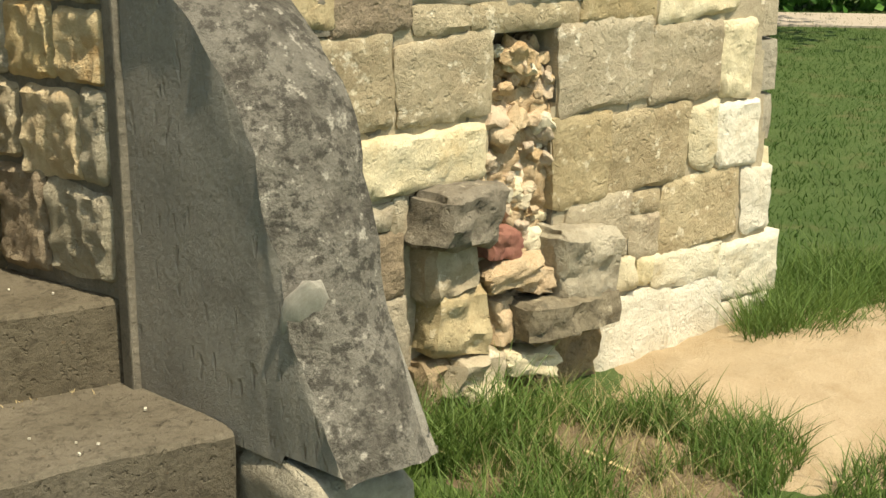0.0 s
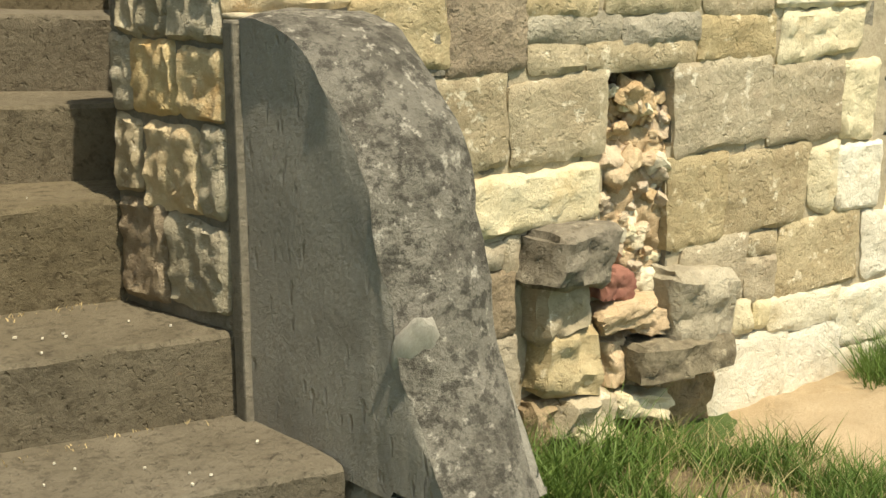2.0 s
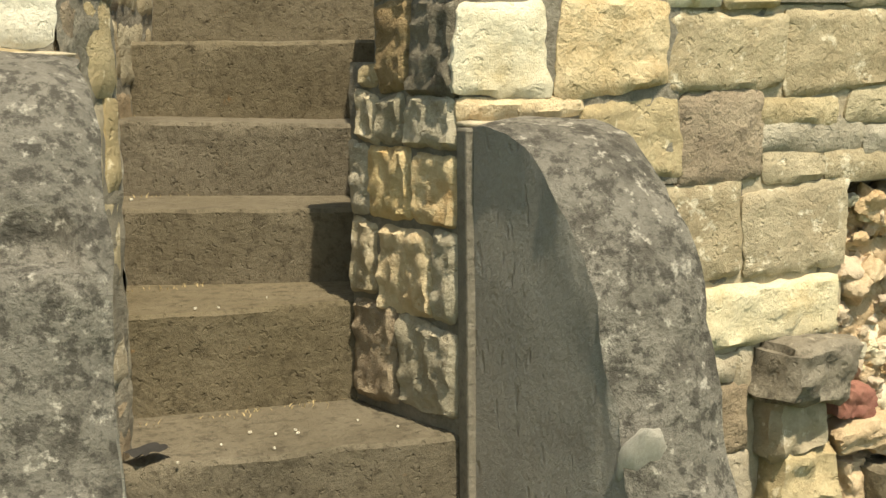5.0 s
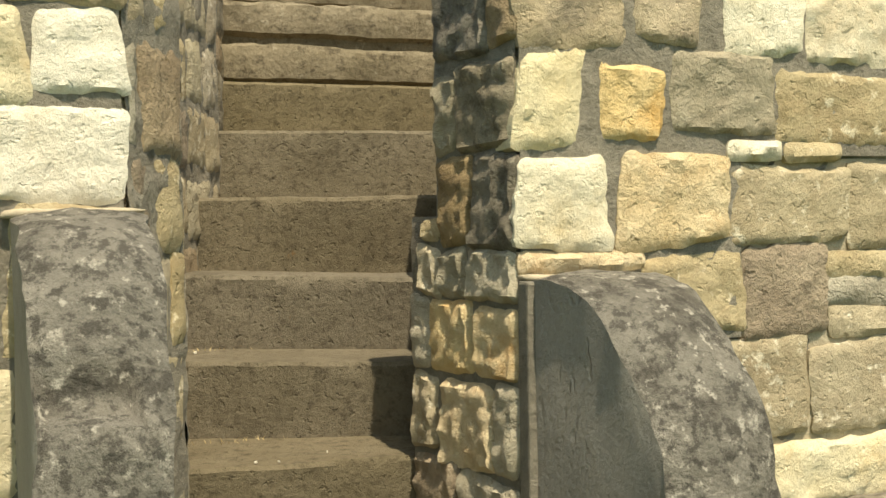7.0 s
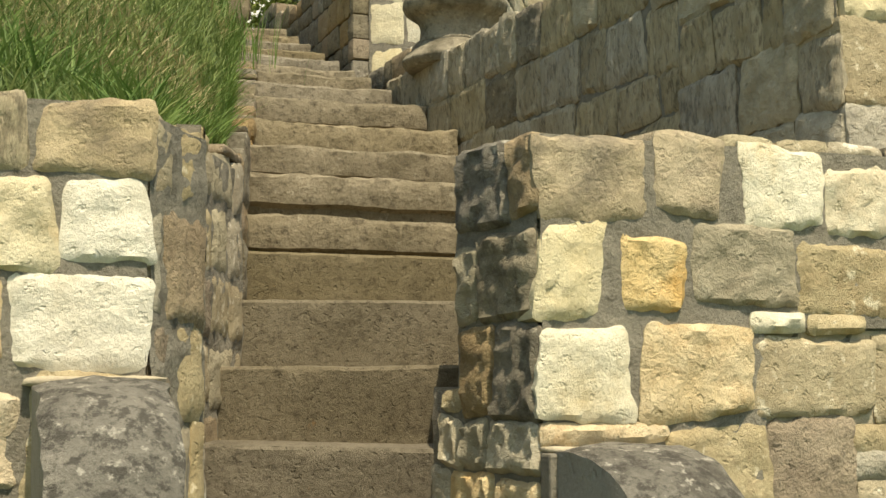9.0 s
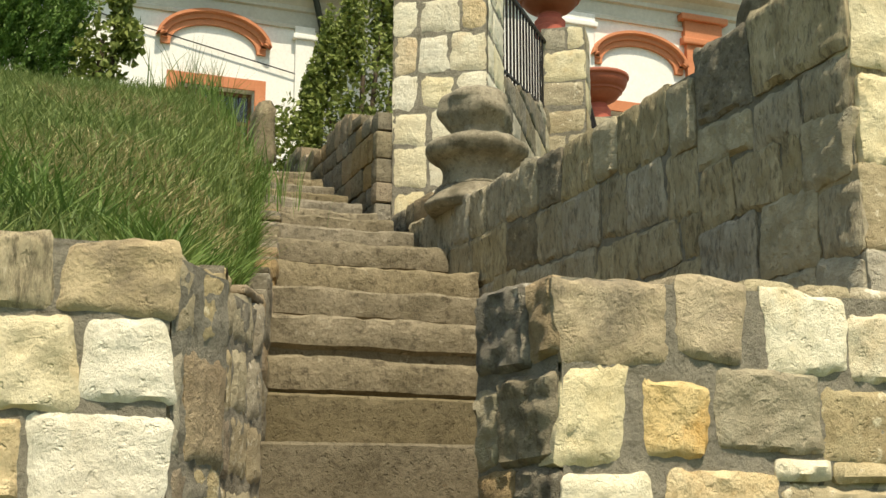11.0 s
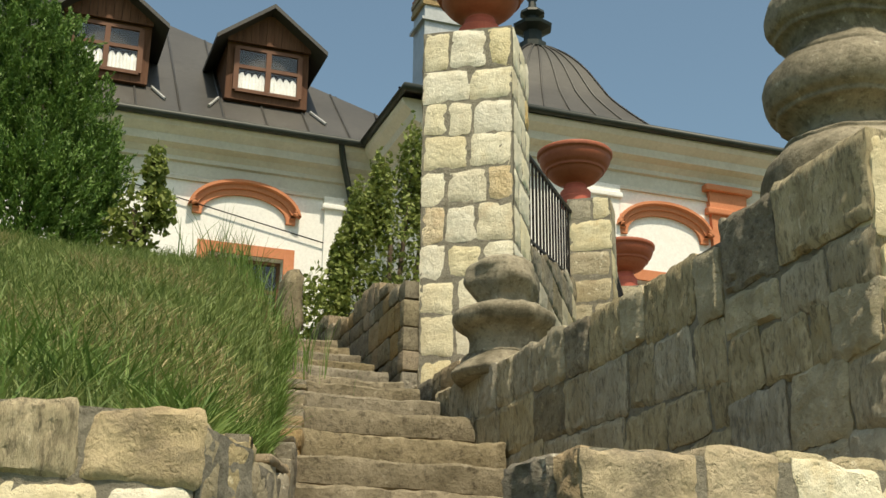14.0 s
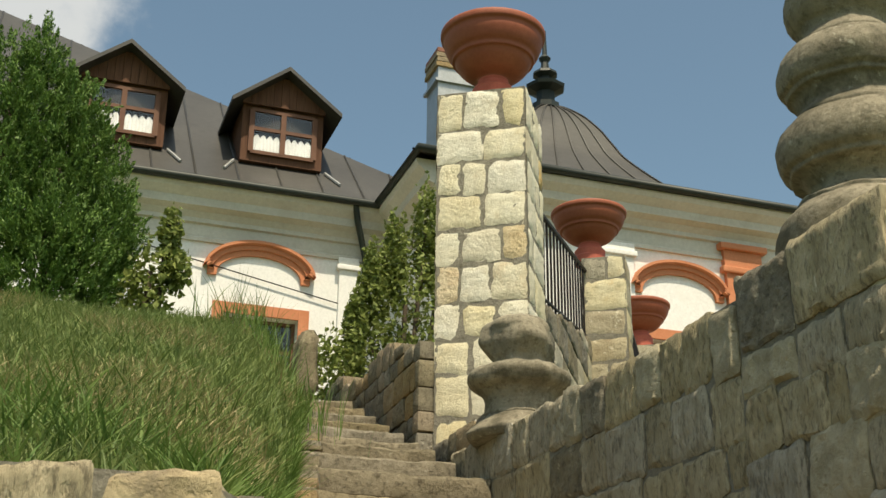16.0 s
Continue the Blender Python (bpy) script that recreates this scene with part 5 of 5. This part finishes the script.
CORN = [(0.0, -0.95), (0.05, -0.95), (0.05, -0.88), (0.02, -0.85), (0.02, -0.62), (0.08, -0.60), (0.08, -0.52), (0.16, -0.42), (0.30, -0.36), (0.32, -0.22), (0.46, -0.10), (0.50, -0.02), (0.5, 0.02), (0.0, 0.02)]
moulding("cornice", CORN, (-14, V1 - 0.002, EAVE - 0.05), (5.55, V1 - 0.002, EAVE - 0.05), (0, -1), CORNICE)
moulding("cornice", CORN, (5.5, V2 - 0.002, EAVE - 0.05), (14.4, V2 - 0.002, EAVE - 0.05), (0, -1), CORNICE)
moulding("cornice", CORN, (5.558, V1 - 0.3, EAVE - 0.05), (5.558, V2 - 0.3, EAVE - 0.05), (-1, 0), CORNICE)


def tube(name, pts, r_, parent, material=None):
    cu = bpy.data.curves.new(name, "CURVE")
    cu.dimensions, cu.bevel_depth, cu.bevel_resolution = "3D", r_, 3
    sp = cu.splines.new("POLY")
    sp.points.add(len(pts) - 1)
    for s, p in zip(sp.points, pts):
        s.co = (*p, 1)
    tmp = bpy.data.objects.new(name, cu)
    scene.collection.objects.link(tmp)
    me = bpy.data.meshes.new_from_object(tmp.evaluated_get(bpy.context.evaluated_depsgraph_get()))
    bpy.data.objects.remove(tmp)
    me.materials.clear()
    me.materials.append(material or GUTTER)
    ob = new(name, me)
    ob.parent = parent
    return ob


tube("gutter", [(-14, V1 - 0.56, EAVE + 0.02), (5.05, V1 - 0.56, EAVE + 0.0)], 0.075, house)
tube("gutter", [(5.02, V1 - 0.5, EAVE + 0.03), (5.02, V2 - 0.56, EAVE + 0.05), (14.6, V2 - 0.56, EAVE + 0.02)], 0.075, house)
tube("downpipe", [(4.6, V1 - 0.5, EAVE), (4.68, V1 - 0.42, EAVE - 0.35), (4.93, V1 - 0.12, EAVE - 0.95), (4.94, V1 - 0.1, EAVE - 1.2), (4.94, V1 - 0.1, 4.2)], 0.06, house)


def roof_face(name, quad, seams, parent=house):
    """A sheet-metal roof slope with raised standing seams."""
    a, b, c, d = (Vector(p) for p in quad)
    bm = bmesh.new()
    n = (b - a).cross(d - a).normalized()
    if n.z < 0:
        n = -n
    vs = [bm.verts.new(p) for p in (a, b, c, d)] + [bm.verts.new(p - n * 0.06) for p in (a, b, c, d)]
    for f in ((0, 1, 2, 3), (7, 6, 5, 4), (0, 4, 5, 1), (1, 5, 6, 2), (2, 6, 7, 3), (3, 7, 4, 0)):
        bm.faces.new([vs[k] for k in f])
    bmesh.ops.recalc_face_normals(bm, faces=bm.faces)
    ob = part(name, bm, ROOFTIN, parent)
    width = (b - a).length
    xdir = (b - a) / width
    slope = ((d - a) - xdir * (d - a).dot(xdir)).normalized()
    for k in range(seams):
        s = (k + 0.5) / seams * width
        foot_ = a + xdir * s
        hi = 0.0
        rise = (d - a).dot(slope)
        left, right = (d - a).dot(xdir), (c - a).dot(xdir)
        if s < left:
            hi = rise * s / max(left, 1e-3)
        elif s > right:
            hi = rise * (width - s) / max(width - right, 1e-3)
        else:
            hi = rise
        if hi > 0.3:
            e = rod(foot_ + n * 0.012, foot_ + slope * (hi - 0.05) + n * 0.012, 0.022, 5)
            part("seam", e, ROOFTIN, ob)
    return ob


roof_face("roof_slope", ((-14, V1 - 0.55, EAVE), (7.6, V1 - 0.55, EAVE), (-3.5, 26.7, 18.4), (-14, 26.7, 18.4)), 27)
roof_face("roof_slope", ((7.6, V1 - 0.55, EAVE), (7.6, 34.0, EAVE), (-3.5, 26.71, 18.4), (-3.5, 26.7, 18.4)), 12)

# bell-shaped roof of the wing
bell = smooth_profile([(4.45, EAVE + 0.02), (3.59, EAVE + 0.24), (2.83, EAVE + 0.57), (2.25, EAVE + 0.95), (1.75, EAVE + 1.45), (1.24, EAVE + 2.1), (1.03, EAVE + 2.5), (0.81, EAVE + 2.95), (0.54, EAVE + 3.35), (0.26, EAVE + 3.62), (0.1, EAVE + 3.72)], 4)
BC = (9.38, 20.9)
bm = bmesh.new()
rings = []
for s, z in bell:
    d = s * 0.92
    rings.append([bm.verts.new((BC[0] + x * s, BC[1] + y * d, z)) for x, y in ((-1, -1), (1, -1), (1, 1), (-1, 1))])
for a, b in zip(rings, rings[1:]):
    for k in range(4):
        bm.faces.new((a[k], a[(k + 1) % 4], b[(k + 1) % 4], b[k]))
bm.faces.new(rings[-1])
bellroof = part("bell_roof", bm, ROOFTIN, house, "dark bell-shaped sheet roof", smooth=False)
for k in range(7):
    f = -1 + 2 * k / 6
    for side in (0, 1, 2):
        pts = []
        for s, z in bell:
            d = s * 0.92
            if side == 0:
                x, y = BC[0] + f * s, BC[1] - d
            else:
                x, y = BC[0] + (s if side == 1 else -s), BC[1] + f * d
            pts.append((x, y, z + 0.015))
        tube("seam", pts, 0.022, bellroof, ROOFTIN)
fin = part("roof_finial", lathe([(0.26, 0), (0.26, 0.1), (0.18, 0.14), (0.18, 0.32), (0.36, 0.38), (0.38, 0.43), (0.15, 0.50), (0.13, 0.6), (0.24, 0.65), (0.22, 0.70), (0.09, 0.76), (0.07, 0.9), (0.12, 0.97), (0.05, 1.04), (0.035, 1.5)], 8), GUTTER, house, "dark green metal roof finial")
fin.matrix_basis = Matrix.Translation((BC[0] - 0.1, BC[1], EAVE + 3.62)) @ Matrix.Diagonal((1.2, 1.2, 1.35, 1))

chim = part("chimney", boxed(6.25, 7.05, 19.4, 20.1, EAVE, 14.35), TIN, house, "tin-clad chimney with brick head")
for n, z in enumerate((14.35, 14.46, 14.57, 14.68)):
    part("brick_course", boxed(6.2 + 0.02 * (n % 2), 7.1 - 0.02 * (n % 2), 19.36, 20.14, z, z + 0.10, bevel=0.012), STONE["b"] if n < 3 else REDSTONE, chim)
part("flashing", boxed(6.18, 7.12, 19.34, 20.16, 14.0, 14.06), TIN, chim)


def pediment(uc, v, z0, half, rise, band):
    """A segmental arch with horizontal ears, standing proud of the wall."""
    n = 28
    ear = half * 0.18
    rad = (half - ear)
    line = []
    for k in range(n + 1):
        a = math.pi * k / n
        line.append((-(rad) * math.cos(a), rise * math.sin(a)))
    prof = [(0.0, 0.0), (0.06, 0.0), (0.06, band * 0.38), (0.10, band * 0.42), (0.10, band * 0.7), (0.17, band * 0.8), (0.17, band), (0.0, band)]
    bm = bmesh.new()
    rows = []
    path2 = [(-half, -0.05), (-half + ear * 0.98, -0.05)] + line[1:-1] + [(half - ear * 0.98, -0.05), (half, -0.05)]
    for k, (x, z) in enumerate(path2):
        p0, p1 = path2[max(0, k - 1)], path2[min(len(path2) - 1, k + 1)]
        dx, dz = p1[0] - p0[0], p1[1] - p0[1]
        ln = math.hypot(dx, dz)
        nx, nz = -dz / ln, dx / ln
        rows.append([bm.verts.new((uc + x + nx * b, v - a, z0 + z + nz * b)) for a, b in prof])
    for a, b in zip(rows, rows[1:]):
        for k in range(len(prof) - 1):
            bm.faces.new((a[k], b[k], b[k + 1], a[k + 1]))
    bm.faces.new(rows[0])
    bm.faces.new(rows[-1][::-1])
    bmesh.ops.recalc_face_normals(bm, faces=bm.faces)
    return part("window_pediment", bm, ORANGE, house, "arched orange plaster moulding over a window")


pediment(2.95, V1 - 0.002, 9.46, 0.95, 0.40, 0.27)
pediment(10.22, V2 - 0.002, 9.20, 0.92, 0.38, 0.25)


def window(uc, v, w, z0, z1, trim, parent, cols_=2):
    # a flat near-black panel whose colour stands in for the unlit interior
    win = part("window", boxed(uc - w / 2, uc + w / 2, v + 0.30, v + 0.32, z0, z1), ROOM_SHADE_AND_SCRAP, parent, "dark window in an orange frame")
    bm = bmesh.new()
    t = 0.2
    box(bm, uc - w / 2 - t, uc - w / 2 - 0.002, v - 0.05, v - 0.003, z0, z1 + t)
    box(bm, uc + w / 2 + 0.002, uc + w / 2 + t, v - 0.05, v - 0.003, z0, z1 + t)
    box(bm, uc - w / 2, uc + w / 2, v - 0.048, v - 0.003, z1 + 0.002, z1 + t)
    part("surround", bm, trim, win)
    bm = bmesh.new()
    for x in np.linspace(uc - w / 2 + 0.03, uc + w / 2 - 0.03, cols_ + 1):
        box(bm, x - 0.035, x + 0.035, v + 0.2, v + 0.26, z0, z1)
    for z in (z0 + 0.03, z0 + (z1 - z0) * 0.62, z1 - 0.03):
        box(bm, uc - w / 2, uc + w / 2, v + 0.205, v + 0.255, z - 0.03, z + 0.03)
    part("sash", bm, SASH, win)
    p = part("pane", boxed(uc - w / 2, uc + w / 2, v + 0.226, v + 0.232, z0, z1), glass, win)
    p.visible_shadow = False
    return win


window(3.03, V1, 1.38, 7.2, 8.72, ORANGE, house)
window(10.2, V2, 1.2, 6.6, 8.3, ORANGE, house)

# pilasters
pil = bmesh.new()
box(pil, 11.22, 11.95, V2 - 0.10, V2 - 0.003, 4.0, 9.75)
box(pil, 11.12, 12.05, V2 - 0.16, V2 - 0.003, 9.75, 9.88, bevel=0.03)
box(pil, 11.18, 11.98, V2 - 0.12, V2 - 0.003, 9.882, 10.2)
box(pil, 11.08, 12.08, V2 - 0.2, V2 - 0.003, 10.202, 10.33, bevel=0.03)
part("pilaster", pil, ORANGE, house, "orange pilaster with moulded capital")
for u, v in ((4.45, V1), (8.45, V2), (12.5, V2)):
    pil = bmesh.new()
    wd = 0.34 if v == V1 else 0.85
    box(pil, u, u + wd, v - 0.08, v - 0.003, 4.0, 9.8)
    box(pil, u - 0.06, u + wd + 0.06, v - 0.14, v - 0.003, 9.802, 9.9, bevel=0.02)
    box(pil, u - 0.02, u + wd + 0.02, v - 0.10, v - 0.003, 9.902, 10.05)
    part("pilaster", pil, PLASTER, house, "white plaster pilaster with moulded capital")
part("wall_cable", rod((0.6, V1 - 0.06, 9.86), (4.9, V1 - 0.06, 9.05), 0.012, 5), IRON, house)


def dormer(uc, v):
    d = part("dormer", boxed(uc - 0.80, uc + 0.80, v + 0.06, v + 2.2, 11.9, 13.1), DORMERWOOD, house, "dark brown boarded dormer with a gabled roof")
    bm = bmesh.new()
    x0, x1, z0, z1 = uc - 0.62, uc + 0.62, 12.08, 12.98
    for x in (x0, uc, x1):
        box(bm, x - 0.05, x + 0.05, v - 0.01, v + 0.055, z0, z1)
    for z in (z0, z0 + 0.50, z1):
        box(bm, x0, x1, v - 0.005, v + 0.05, z - 0.035, z + 0.035)
    part("sash", bm, SASH, d)
    # painted dark sheet behind the dormer sash, in place of a shaded room
    part("curtain_room", boxed(x0, x1, v + 0.052, v + 0.058, z0, z1), ROOM_SHADE_AND_SCRAP, d)
    for s in (-1, 1):
        bm = bmesh.new()
        nq = 16
        lo = [bm.verts.new((uc + s * 0.05 + s * 0.52 * k / nq, v + 0.046 - 0.008 * (k % 2), z0 + 0.03)) for k in range(nq + 1)]
        hi = [bm.verts.new((uc + s * 0.05 + s * 0.52 * k / nq, v + 0.046 - 0.008 * (k % 2), z0 + 0.30 + 0.10 * abs(math.sin(k * 0.8)))) for k in range(nq + 1)]
        for k in range(nq):
            bm.faces.new((lo[k], lo[k + 1], hi[k + 1], hi[k]))
        part("curtain", bm, CURTAIN, d, "white lace half curtain")
        pn = part("pane", boxed(min(uc + s * 0.05, uc + s * 0.57), max(uc + s * 0.05, uc + s * 0.57), v + 0.018, v + 0.022, z0 + 0.03, z1 - 0.03), glass, d)
        pn.visible_shadow = False
    for k in range(11):
        bm = bmesh.new()
        xa, xb = -0.82 + k * 0.149, -0.82 + (k + 1) * 0.149
        top_a, top_b = 13.78 - abs(xa) * 0.72, 13.78 - abs(xb) * 0.72
        q = 0.004 * (k % 2)
        vs = [bm.verts.new((uc + x, v - 0.04 - q + yy, z)) for yy in (0, 0.05) for x, z in ((xa, 13.08), (xb - 0.006, 13.08), (xb - 0.006, top_b), (xa, top_a))]
        for f in ((0, 1, 2, 3), (4, 7, 6, 5), (0, 4, 5, 1), (3, 2, 6, 7), (0, 3, 7, 4), (1, 5, 6, 2)):
            bm.faces.new([vs[i] for i in f])
        part("gable_board", bm, DORMERWOOD, d)
    for s in (-1, 1):
        bm = bmesh.new()
        pr = [(0, 13.86), (s * 1.08, 13.02), (s * 1.08, 12.93), (0, 13.77)]
        fr = [bm.verts.new((uc + x, v - 0.34, z)) for x, z in pr]
        bk = [bm.verts.new((uc + x, v + 2.4, z)) for x, z in pr]
        for k in range(4):
            bm.faces.new((fr[k], fr[(k + 1) % 4], bk[(k + 1) % 4], bk[k]))
        bm.faces.new(fr)
        bm.faces.new(bk[::-1])
        bmesh.ops.recalc_face_normals(bm, faces=bm.faces)
        part("dormer_roof", bm, ROOFTIN, d)
        part("apron", rod((uc + s * 0.9, v + 0.15, 11.91), (uc + s * 1.12, v - 0.22, 11.54), 0.03, 6), TIN, d, "bright zinc flashing")


dormer(3.27, 19.95)
dormer(0.22, 19.95)

# dry stalk lying in the grass
stalk = part("wood_splinter", boxed(-0.085, 0.085, -0.006, 0.006, -0.004, 0.004, bevel=0.002), STRAW, None)
stalk.matrix_basis = pose(0.895, -0.47, GROUND + 0.056, 0, 3, -88) @ Matrix.Diagonal((0.75, 1, 1, 1))
tagged(stalk, "pale splinter of wood lying on the earth", "splinter")
